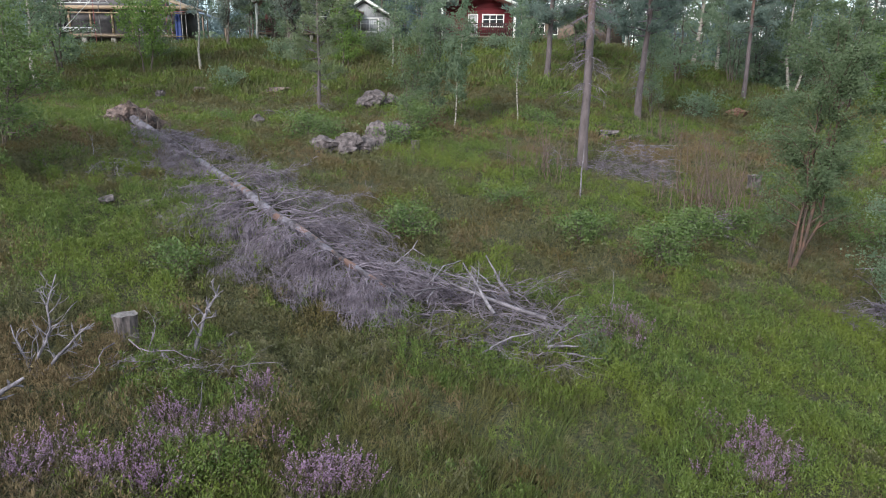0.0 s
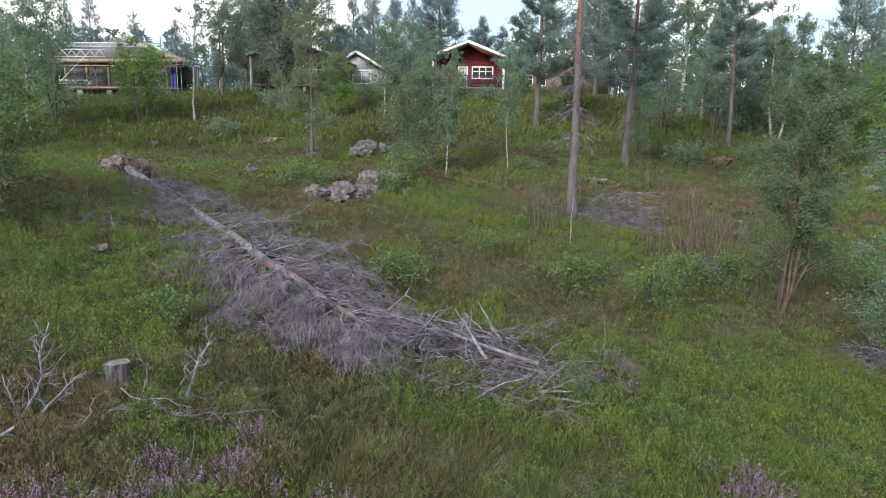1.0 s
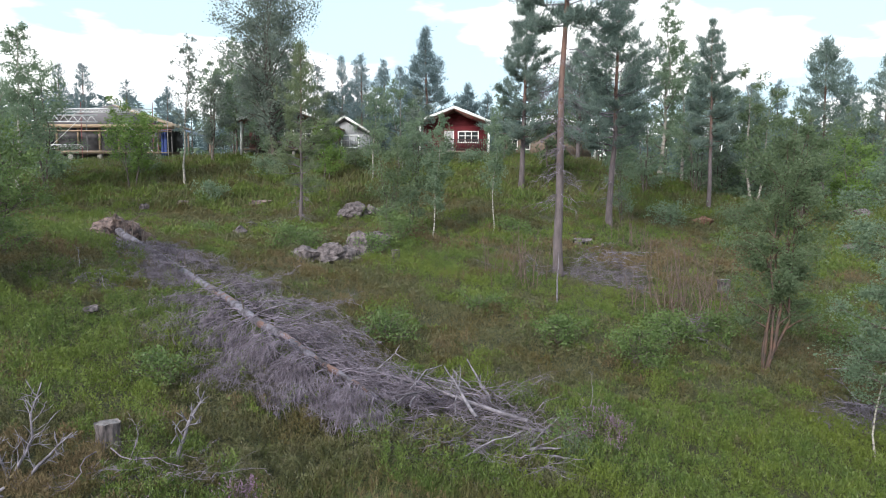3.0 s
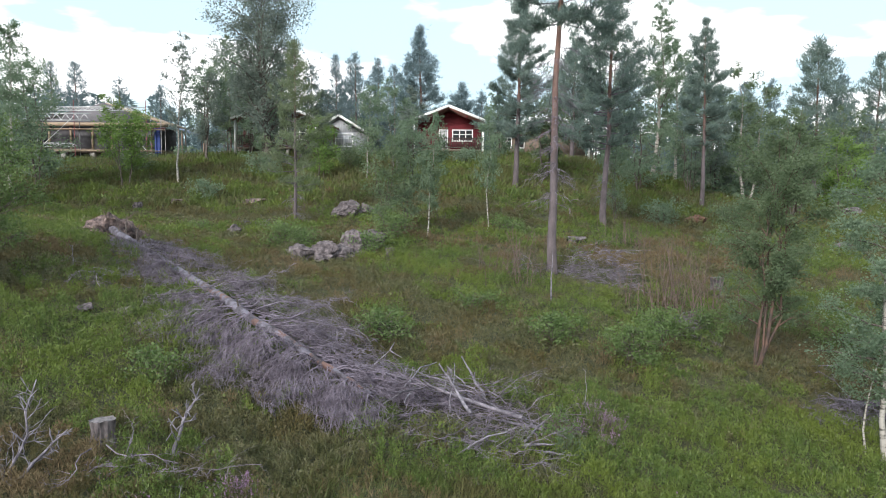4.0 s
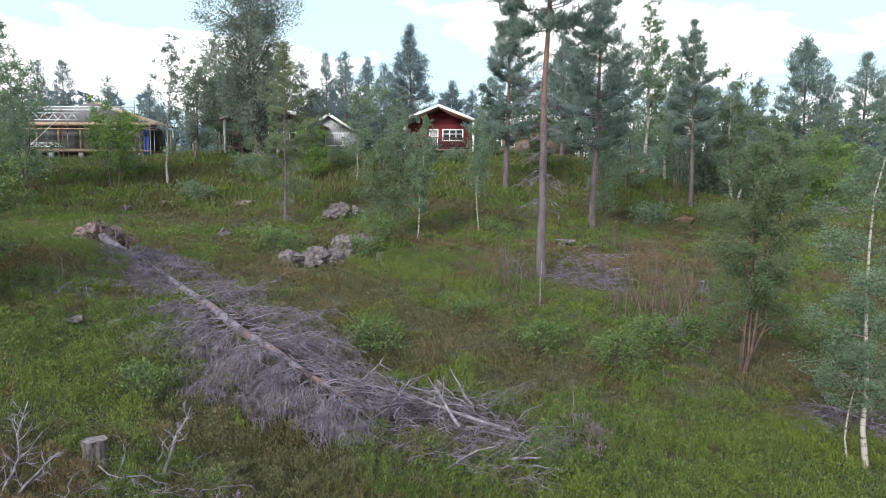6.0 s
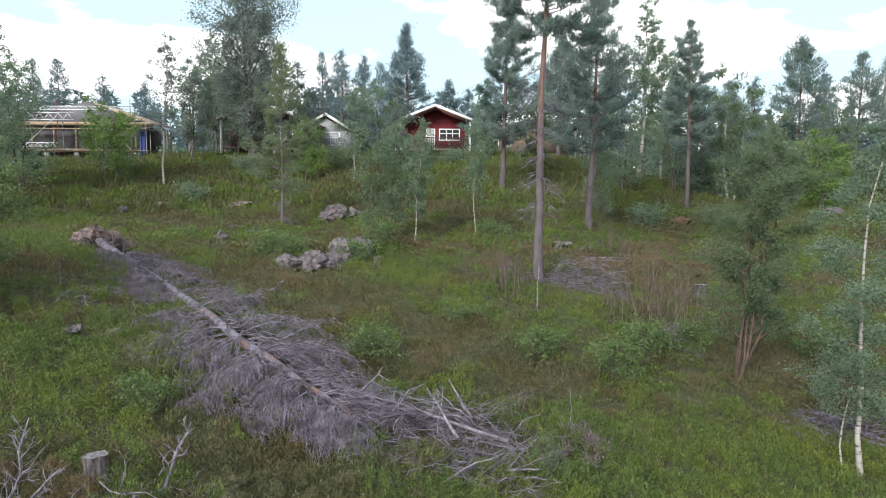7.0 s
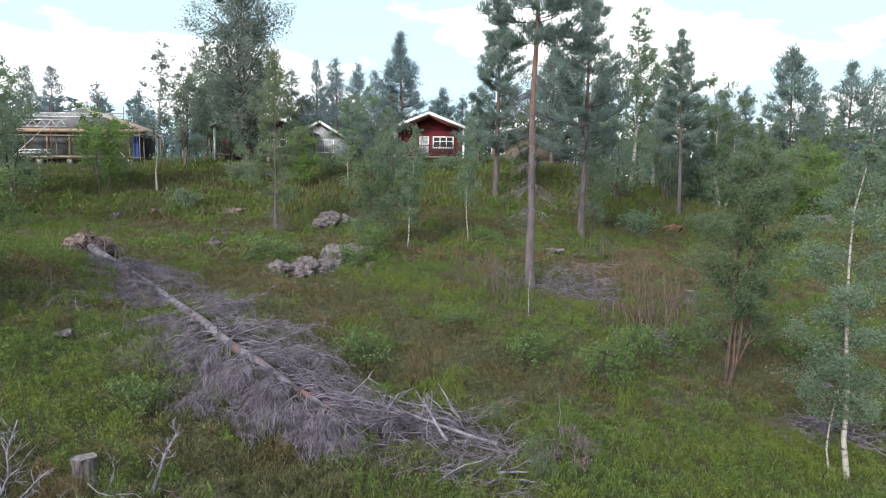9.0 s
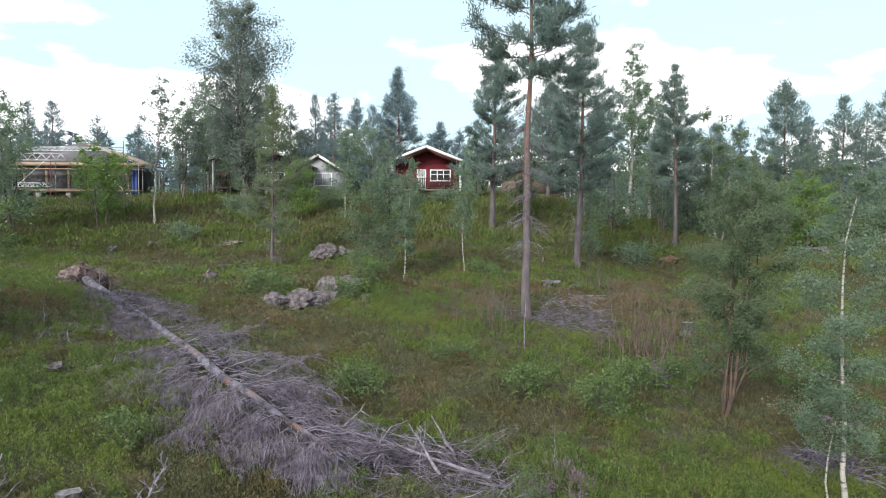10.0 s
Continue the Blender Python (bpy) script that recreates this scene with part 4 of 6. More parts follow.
stone(-15.3, 37.2, 0.55, 0.45, 0.3, 99, "brown earthy hump in the slope", 0.4, 40, M_SOIL)
stone(12.2, 37.2, 1.0, 0.7, 0.36, 100, "reddish earth patch on the slope", 0.3, 10, M_EARTH)
stone(-4.3, 6.9, 0.16, 0.12, 0.1, 101, "pale stone in heather", 0.3, 10)


# ---- trees, nearest first ----
broadleaf("multi_stemmed_willow", 6.35, 15.9, 5.7, 2.2, 0.17, 0.05, 10500, "grey-green leafy tree with several red-brown stems", "tree", 201, M_REDSTEM, M_WILLOW, 5, 0.042, (0.45, 0), 0.06, 1.1)
broadleaf("young_birch", 6.75, 12.1, 5.6, 1.9, 0.18, 0.045, 6000, "young birch with a slender white trunk", "birch tree", 202, M_BIRCHBARK, M_BIRCH, 1, 0.045, (0.25, 0), 0.3, 0.5, fat=1.4)
broadleaf("young_birch", 6.6, 12.35, 2.6, 0.9, 0.3, 0.045, 900, "thin birch sapling beside a white birch", "birch tree", 203, M_BIRCHBARK, M_BIRCH, 1, 0.018, (0.2, 0), 0.3, 0.6)
broadleaf("leafy_bush", -9.0, 12.9, 2.6, 2.0, 0.05, 0.055, 5000, "dense dark green deciduous bush", "bush", 204, M_DARKBARK, M_BUSH, 6, 0.025, (0.2, 0), 0.6, 0.9)
broadleaf("leafy_bush", -9.75, 15.2, 3.0, 2.3, 0.05, 0.06, 3600, "dense dark green deciduous bush", "bush", 205, M_DARKBARK, M_BUSH, 6, 0.025, (0, 0), 0.6, 0.9)
pine("tall_pine", 2.85, 22.1, 13.0, 4.6, 0.56, 2600, "tall pine with orange upper trunk and dead lower branches", 211, 0.145, 0.24, 12, 64, lean=(-0.05, 0), cone=0.2)
pine("pine", 6.3, 32.0, 11.1, 4.3, 0.3, 3000, "dark green pine behind a brush pile", 212, 0.15, 0.22, 13, 26, lean=(-0.1, 0), cone=0.35)
pine("pine", 14.2, 42.4, 11.3, 3.2, 0.33, 2000, "narrow pine with a reddish trunk", 213, 0.14, 0.25, 12, 8, lean=(-0.2, 0))
pine("pine", 2.85, 39.0, 10.2, 4.2, 0.26, 2800, "broad pine beside the red cabin", 214, 0.16, 0.24, 13, 10, cone=0.4)
pine("pine", -4.37, 66.5, 13.0, 6.2, 0.12, 2000, "dark pine behind the red cabin", 215, 0.2, 0.45, 9, 4, needles=M_HAZENEEDLE, cone=0.75)
pine("young_pine", -7.4, 31.3, 8.2, 3.0, 0.2, 1700, "sparse young pine with a bare lower trunk", 216, 0.085, 0.2, 8, 22, needles=M_YOUNGNEEDLE, cone=0.45)
broadleaf("aspen", -12.8, 45.6, 13.9, 5.4, 0.16, 0.12, 23000, "tall dark-trunked aspen with shimmering leaves", "aspen tree", 221, M_DARKBARK, M_ASPEN, 3, 0.17, (-0.1, 0), 0.22, 1.3, fat=3.2)
broadleaf("birch", 13.4, 50.5, 13.2, 3.6, 0.2, 0.13, 5500, "tall slim birch with a white trunk", "birch tree", 222, M_BIRCHBARK, M_BIRCH, 1, 0.16, (-0.2, 0), 0.4, 1.3, fat=1.6)
broadleaf("birch", 16.1, 54.0, 10.9, 3.2, 0.2, 0.14, 3500, "birch among pines on the slope", "birch tree", 223, M_BIRCHBARK, M_BIRCH, 1, 0.13, (-0.2, 0), 0.4, 1.2)
broadleaf("birch", 19.0, 48.0, 9.3, 4.0, 0.12, 0.13, 5000, "leafy birch on the far slope", "birch tree", 224, M_BIRCHBARK, M_WILLOW, 2, 0.12, (-0.2, 0), 0.5, 0.9)
broadleaf("rowan", 24.0, 45.5, 5.8, 3.2, 0.1, 0.13, 3600, "bright green young rowan", "rowan tree", 225, M_DARKBARK, M_ROWAN, 3, 0.07, (0, 0), 0.5, 0.8)
broadleaf("rowan", -20.0, 41.0, 5.2, 3.0, 0.28, 0.12, 3600, "bright green thin-stemmed rowan on the slope", "rowan tree", 226, M_DARKBARK, M_ROWAN, 4, 0.045, (0, 0), 0.6, 0.9)
broadleaf("birch", -17.45, 42.5, 9.0, 2.2, 0.3, 0.11, 1500, "slim open-crowned birch on the slope", "birch tree", 227, M_BIRCHBARK, M_ASPEN, 1, 0.07, (0.1, 0), 0.4, 1.2, thin=0.2)
broadleaf("young_birch", 0.98, 27.7, 4.6, 1.1, 0.38, 0.07, 1500, "young birch with a pale yellow-white stem", "birch tree", 228, M_BIRCHBARK, M_BIRCH, 1, 0.028, (0, 0), 0.3, 0.7)
broadleaf("young_birch", -1.25, 27.0, 4.7, 1.1, 0.25, 0.07, 2600, "young birch in a thicket on the slope", "birch tree", 229, M_BIRCHBARK, M_BIRCH, 1, 0.03, (0, 0), 0.3, 0.8)
broadleaf("young_birch", -2.35, 28.0, 5.5, 1.7, 0.15, 0.07, 3200, "young birch in a thicket on the slope", "birch tree", 230, M_DARKBARK, M_BIRCH, 3, 0.03, (0, 0), 0.35, 0.8)
broadleaf("young_birch", -2.9, 27.0, 4.3, 1.9, 0.1, 0.07, 2600, "bushy young birch in a thicket", "birch tree", 231, M_DARKBARK, M_WILLOW, 3, 0.025, (0, 0), 0.35, 0.8)
broadleaf("small_tree", -8.5, 42.0, 3.8, 2.0, 0.15, 0.11, 2000, "dense dark green small tree by the cabins", "tree", 232, M_DARKBARK, M_ROWAN, 2, 0.05, (0, 0), 0.3, 0.8)
broadleaf("young_birch", -5.7, 41.2, 5.6, 2.2, 0.25, 0.1, 2000, "slim birch before the cabins", "birch tree", 233, M_BIRCHBARK, M_BIRCH, 1, 0.05, (0, 0), 0.3, 0.9)
broadleaf("young_birch", -4.2, 43.5, 5.6, 2.3, 0.12, 0.1, 2200, "birch before the red cabin", "birch tree", 234, M_BIRCHBARK, M_BIRCH, 2, 0.05, (0, 0), 0.3, 0.9)
broadleaf("young_birch", 7.3, 33.5, 4.2, 1.9, 0.15, 0.08, 1800, "green birch sapling beside a pine", "birch tree", 235, M_DARKBARK, M_BIRCH, 2, 0.03, (0, 0), 0.3, 0.9)
broadleaf("birch", -19.5, 52.0, 7.3, 3.6, 0.15, 0.14, 2600, "leafy birch near the building site", "birch tree", 236, M_DARKBARK, M_BIRCH, 2, 0.09, (0, 0), 0.4, 0.9)
broadleaf("birch", -18.6, 50.0, 6.9, 3.6, 0.15, 0.14, 2600, "leafy birch near the cabins", "birch tree", 237, M_DARKBARK, M_ASPEN, 2, 0.09, (0, 0), 0.4, 0.9)
broadleaf("birch", -23.2, 36.0, 9.3, 2.7, 0.2, 0.1, 4500, "birch with a slender trunk at the slope's side", "birch tree", 238, M_BIRCHBARK, M_BIRCH, 1, 0.09, (0.1, 0), 0.3, 0.8, fat=1.3)
broadleaf("birch", -20.4, 29.0, 6.4, 2.8, 0.15, 0.085, 5000, "leafy birch at the clearing's edge", "birch tree", 239, M_DARKBARK, M_BIRCH, 2, 0.06, (0, 0), 0.4, 0.8)
broadleaf("birch", -24.5, 40.0, 8.0, 4.0, 0.15, 0.12, 3600, "leafy birch at the clearing's edge", "birch tree", 240, M_DARKBARK, M_BIRCH, 2, 0.08, (0, 0), 0.4, 0.8)
broadleaf("birch", -16.6, 53.5, 9.4, 4.2, 0.12, 0.13, 5000, "broad leafy birch behind the aspen", "birch tree", 261, M_DARKBARK, M_BIRCH, 3, 0.1, (0, 0), 0.4, 1.0, fat=1.5)
broadleaf("birch", -19.8, 58.0, 9.0, 4.0, 0.12, 0.14, 4200, "leafy birch between the building site and cabins", "birch tree", 262, M_DARKBARK, M_WILLOW, 2, 0.1, (0, 0), 0.4, 1.0, fat=1.5)
broadleaf("birch", 9.0, 60.0, 10.5, 4.4, 0.12, 0.14, 4600, "leafy birch behind the pines", "birch tree", 263, M_DARKBARK, M_BIRCH, 2, 0.1, (0, 0), 0.4, 1.1, fat=1.5)
pine("pine", 29.6, 60.0, 12.4, 5.6, 0.25, 1700, "open-crowned pine standing against the sky", 241, 0.16, 0.42, 9, 4, lean=(-0.3, 0), cone=0.45)
pine("pine", 34.9, 61.0, 10.4, 4.6, 0.25, 900, "open-crowned pine at the wood's edge", 242, 0.16, 0.42, 9, 4)
pine("pine", 36.9, 57.5, 10.6, 4.6, 0.2, 900, "dark pine at the wood's edge", 243, 0.16, 0.42, 9, 4)
pine("pine", 33.5, 64.0, 9.0, 3.6, 0.1, 800, "dark young pine at the wood's edge", 244, 0.13, 0.42, 9, 0, needles=M_HAZENEEDLE)
pine("pine", -45.5, 75.0, 11.3, 5.8, 0.1, 900, "dark pine behind the building site", 245, 0.16, 0.38, 10, 0, needles=M_HAZENEEDLE, cone=0.8)
pine("pine", -41.0, 72.0, 10.8, 5.8, 0.2, 900, "dark pine behind the building site", 246, 0.16, 0.38, 10, 0, needles=M_HAZENEEDLE, cone=0.7)
pine("pine", -39.4, 78.0, 9.8, 5.8, 0.1, 700, "dark pine behind the building site", 247, 0.16, 0.38, 10, 0, needles=M_HAZENEEDLE, cone=0.8)
pine("spruce", -14.2, 75.0, 11.8, 5.6, 0.08, 1300, "dark conifer behind the cabins", 248, 0.16, 0.36, 9, 0, needles=M_HAZENEEDLE, cone=0.9)
pine("spruce", -11.4, 72.0, 11.4, 5.6, 0.08, 1300, "dark conifer behind the cabins", 249, 0.16, 0.36, 9, 0, needles=M_HAZENEEDLE, cone=0.9)
pine("spruce", -9.2, 73.5, 11.3, 5.6, 0.08, 1300, "dark conifer behind the cabins", 250, 0.16, 0.36, 9, 0, needles=M_HAZENEEDLE, cone=0.9)
pine("pine", -0.4, 76.0, 9.0, 4.6, 0.12, 900, "rounded dark pine behind the cabins", 251, 0.16, 0.5, 8, 0, needles=M_HAZENEEDLE)
pine("pine", 8.5, 56.0, 9.5, 5.0, 0.18, 1200, "broad pine beside the red cabin", 252, 0.18, 0.42, 9, 8)
broadleaf("birch", 9.6, 47.0, 9.0, 3.6, 0.2, 0.12, 3600, "birch on the slope beside the cabins", "birch tree", 253, M_BIRCHBARK, M_BIRCH, 1, 0.1, (0, 0), 0.4, 1.0)
broadleaf("birch", 18.5, 55.0, 9.4, 3.8, 0.15, 0.14, 3200, "tall birch among pines", "birch tree", 254, M_BIRCHBARK, M_BIRCH, 1, 0.1, (0, 0), 0.4, 1.0)
pine("pine", 23.0, 58.0, 8.2, 4.0, 0.1, 1000, "young pine among birches", 255, 0.13, 0.4, 9, 0)
broadleaf("birch", 10.8, 44.0, 5.2, 3.4, 0.08, 0.12, 1700, "leafy birch thicket on the slope", "birch tree", 256, M_DARKBARK, M_BIRCH, 4, 0.05, (0, 0), 0.5, 0.8)
broadleaf("birch", 15.0, 47.0, 6.0, 3.4, 0.08, 0.12, 1800, "leafy birch thicket on the slope", "birch tree", 257, M_DARKBARK, M_BIRCH, 4, 0.05, (0, 0), 0.5, 0.8)
broadleaf("birch", 19.5, 42.0, 5.6, 3.2, 0.08, 0.11, 2000, "leafy birch thicket on the slope", "birch tree", 258, M_DARKBARK, M_WILLOW, 4, 0.05, (0, 0), 0.5, 0.8)
broadleaf("birch", 28.0, 52.0, 7.0, 4.2, 0.08, 0.14, 3000, "leafy birch at the wood's edge", "birch tree", 259, M_DARKBARK, M_WILLOW, 3, 0.07, (0, 0), 0.5, 0.8)
broadleaf("birch", 33.0, 50.0, 5.5, 4.0, 0.05, 0.14, 2600, "leafy thicket at the wood's edge", "birch tree", 260, M_DARKBARK, M_BIRCH, 4, 0.05, (0, 0), 0.6, 0.7)

# the wood behind and between the cabins
wood_rng = np.random.default_rng(391)
for i, (tx, ty, th, kind) in enumerate([(-21, 66, 9.5, 0), (-23.5, 70, 10, 1), (-18.5, 68, 10.5, 0), (-26, 74, 9, 1), (-16.5, 64, 8.5, 2), (-20, 60, 8.0, 2), (-7.2, 70, 10, 1), (-6, 76, 9, 1), (1.5, 72, 7.5, 1),
                                        (11.5, 62, 9.5, 2), (14.5, 66, 10.0, 1), (10.5, 58, 8.0, 2), (17.0, 62, 9.5, 2), (20.5, 66, 9.0, 1), (21.5, 60, 8.5, 2), (26, 66, 9.0, 1), (24.5, 52, 7.0, 2), 
                                        (17.5, 50, 7.0, 2), (30, 70, 9, 1), (40, 66, 10, 0), (44, 60, 9, 1), (-33, 74, 8.5, 1), (-50, 70, 10, 1), (-48, 60, 10, 2), (-43, 56, 8.5, 2), (-30, 47, 6.5, 2), (-36, 50, 7.5, 2), (-27, 37, 8, 2), (-25, 31, 7, 2),
                                        (-4.0, 48, 5.0, 2), (2.6, 51, 5.0, 2), (5.2, 46, 5.2, 2), (-10.5, 48.5, 5.5, 2), (-14.9, 50.8, 4.6, 2), (-13.0, 78, 12.0, 1), (-10.3, 79, 11.5, 1), (-22.0, 77, 11.0, 1), (-17.5, 78, 11.5, 1), (-26.5, 79, 10.0, 1)]):
    ww = th * wood_rng.uniform(0.38, 0.5)
    if kind == 2:
        broadleaf("birch", tx, ty, th, ww * 1.1, 0.1, 0.14, 2400, "leafy birch in the wood by the cabins", "birch tree", 600 + i, M_DARKBARK, (M_BIRCH, M_WILLOW, M_ASPEN)[i % 3], 2, 0.07, (0, 0), 0.5, 0.9)
    else:
        pine("pine", tx, ty, th, ww, 0.12 if kind else 0.25, 620, "dark pine in the wood behind the cabins", 600 + i, 0.14, 0.38, 10, 0, needles=(M_NEEDLE, M_HAZENEEDLE)[kind], cone=0.55)

# low bushes in the heath
for i, (bx, by, bh, bw, ln, cnt, mt) in enumerate([
        (-1.15, 14.0, 0.65, 1.1, 0.05, 700, M_BUSH), (-3.95, 10.9, 0.55, 0.8, 0.045, 500, M_BUSH), (3.45, 14.8, 0.85, 1.3, 0.05, 1000, M_BUSH),
        (-2.95, 22.6, 0.75, 1.1, 0.06, 900, M_BUSH), (-5.2, 24.3, 0.7, 1.1, 0.06, 800, M_BUSH), (2.05, 15.4, 0.7, 1.0, 0.06, 600, M_BUSH), (-5.5, 22.5, 0.9, 1.5, 0.06, 1100, M_BUSH), (-2.6, 25.2, 1.3, 1.9, 0.06, 1500, M_BUSH),
        (4.6, 16.6, 0.9, 1.4, 0.06, 800, M_BUSH), (5.6, 17.0, 0.8, 1.2, 0.06, 700, M_BUSH), (1.9, 28.2, 0.7, 1.4, 0.07, 700, M_BUSH),
        (-14.0, 38.0, 1.3, 1.8, 0.1, 700, M_BIRCH), (1.65, 10.6, 0.6, 0.55, 0.04, 300, M_BUSH), (0.6, 17.0, 0.5, 0.9, 0.05, 400, M_BUSH),
        (9.6, 34.5, 1.2, 2.2, 0.09, 900, M_BIRCH), (13.5, 36.0, 1.4, 2.4, 0.09, 1100, M_WILLOW), (-10.2, 27.5, 0.6, 1.0, 0.06, 400, M_BUSH),
        (-12.5, 44.0, 1.4, 3.0, 0.1, 1200, M_BIRCH), (-21.5, 45.0, 1.8, 3.0, 0.11, 1200, M_WILLOW), (-26.5, 43.0, 2.2, 3.2, 0.11, 1400, M_BIRCH),
        (8.9, 14.4, 0.8, 1.2, 0.05, 800, M_BUSH), (9.6, 18.2, 1.1, 1.6, 0.06, 1000, M_BUSH), (0.2, 47.0, 1.0, 2.4, 0.1, 900, M_BIRCH), (-7.4, 46.0, 1.5, 2.6, 0.1, 1000, M_WILLOW)]):
    broadleaf("low_bush", bx, by, bh, bw, 0.02, ln, cnt * 0.95, "low leafy green bush in the heath", "bush", 300 + i, M_DARKBARK, mt, 5, 0.012, (0, 0), 0.5, 0.7, "bushes on the slope")


# far wood: too many to count, closes the view behind the cabins
def far_wood():
    rng = np.random.default_rng(401)
    lv, tr = Geo(), Geo()
    for i in range(450):
        x = rng.uniform(-130, 130) if i < 380 else rng.uniform(22, 85)
        y = rng.uniform(84, 130) if abs(x) < 60 and i < 380 else rng.uniform(66, 130)
        h = (rng.uniform(6.5, 10.5) if i < 380 else rng.uniform(4.0, 6.5)) * (0.8 if x > 12 else 1)
        z = float(ground(x, y))
        w = rng.uniform(2.6, 4.2)
        n = 230
        v = rng.uniform(0, 1, n) ** 0.8
        a = rng.uniform(0, 6.28, n)
        rr = w / 2 * (1 - v) ** 0.75 * np.sqrt(rng.uniform(0.1, 1, n))
        at = np.stack([x + rr * np.cos(a), y + rr * np.sin(a), z + h * (0.1 + 0.88 * v)], 1)
        way = np.stack([np.cos(a), np.sin(a), rng.uniform(-0.2, 0.8, n)], 1)
        lv.leaves(at, rng.uniform(0.6, 1.1, n), rng.uniform(0.26, 0.45, n), way, rng, 0.5, True, TO_LIGHT)
        tr.tube([(x, y, z - 0.1), (x, y, z + h * 0.9)], [0.16, 0.03], 5)
    wood = tagged(new("far_wood", lv.mesh("far_wood", M_HAZENEEDLE)), "distant dark conifer wood behind the cabins", "wood", kind="stuff")
    part("trunks", tr, M_DARKBARK, wood)


far_wood()


def undergrowth():
    """Low thickets under the trees round the cabins."""
    rng = np.random.default_rng(411)
    g = Geo()
    for k in range(265):
        x, y = (rng.uniform(-60, 62), rng.uniform(58, 82)) if k < 230 else (rng.uniform(7, 46), rng.uniform(48, 60))
        if -38 < x < -24 or -19 < x < 2.5 and y < 72 or 2 < x < 13 and y > 64 and y < 76:
            continue
        r, h = rng.uniform(0.8, 1.8), rng.uniform(0.9, 2.6)
        n = 110
        a, q, v = rng.uniform(0, 6.28, n), np.sqrt(rng.uniform(0, 1, n)), rng.uniform(0, 1, n)
        rr = r * q * np.sqrt(1 - 0.8 * v * v)
        at = np.stack([x + rr * np.cos(a), y + rr * np.sin(a), float(ground(x, y)) + h * v], 1)
        size = rng.uniform(0.22, 0.42, n)
        g.leaves(at, size, size * 0.75, None, rng, 0.5)
    tagged(new("undergrowth", g.mesh("undergrowth", M_BIRCH)), "leafy green undergrowth below the far trees", "undergrowth", kind="stuff")


undergrowth()


# ---- buildings ----
def slab(geo, p, q, r, s, thick):
    """A sheet with thickness: corners p, q, r, s; thick along its normal."""
    p, q, r, s = (Vector(c) for c in (p, q, r, s))
    nrm = (q - p).cross(s - p).normalized() * thick
    v = [tuple(c) for c in (p, q, r, s)] + [tuple(c + nrm) for c in (p, q, r, s)]
    geo.add(v, [(3, 2, 1, 0), (4, 5, 6, 7), (0, 1, 5, 4), (1, 2, 6, 5), (2, 3, 7, 6), (3, 0, 4, 7)])
    return geo


def window(parent, x0, x1, z0, z1, y, bars=2, name="window", pane=None):
    win = part(name, Geo().box(x0, y - 0.02, z0, x1, y + 0.05, z1), pane or M_GLASS, parent, "dark glass behind white frame")
    f = Geo()
    for a0, a1, b0, b1 in ((x0 - 0.09, x0, z0 - 0.09, z1 + 0.09), (x1, x1 + 0.09, z0 - 0.09, z1 + 0.09), (x0, x1, z1, z1 + 0.09), (x0, x1, z0 - 0.09, z0)):
        f.box(a0, y - 0.06, b0, a1, y + 0.02, b1)
    part("frame", f, M_WHITE, win, "white painted frame")
    for i in range(1, bars):
        xx = x0 + (x1 - x0) * i / bars
        part("glazing_bar", Geo().box(xx - 0.035, y - 0.05, z0, xx + 0.035, y - 0.022, z1), M_WHITE, win)
    for zz in (z0 + (z1 - z0) * 0.62,):
        part("glazing_bar", Geo().box(x0, y - 0.045, zz - 0.025, x1, y - 0.024, zz + 0.025), M_WHITE, win)
    return win


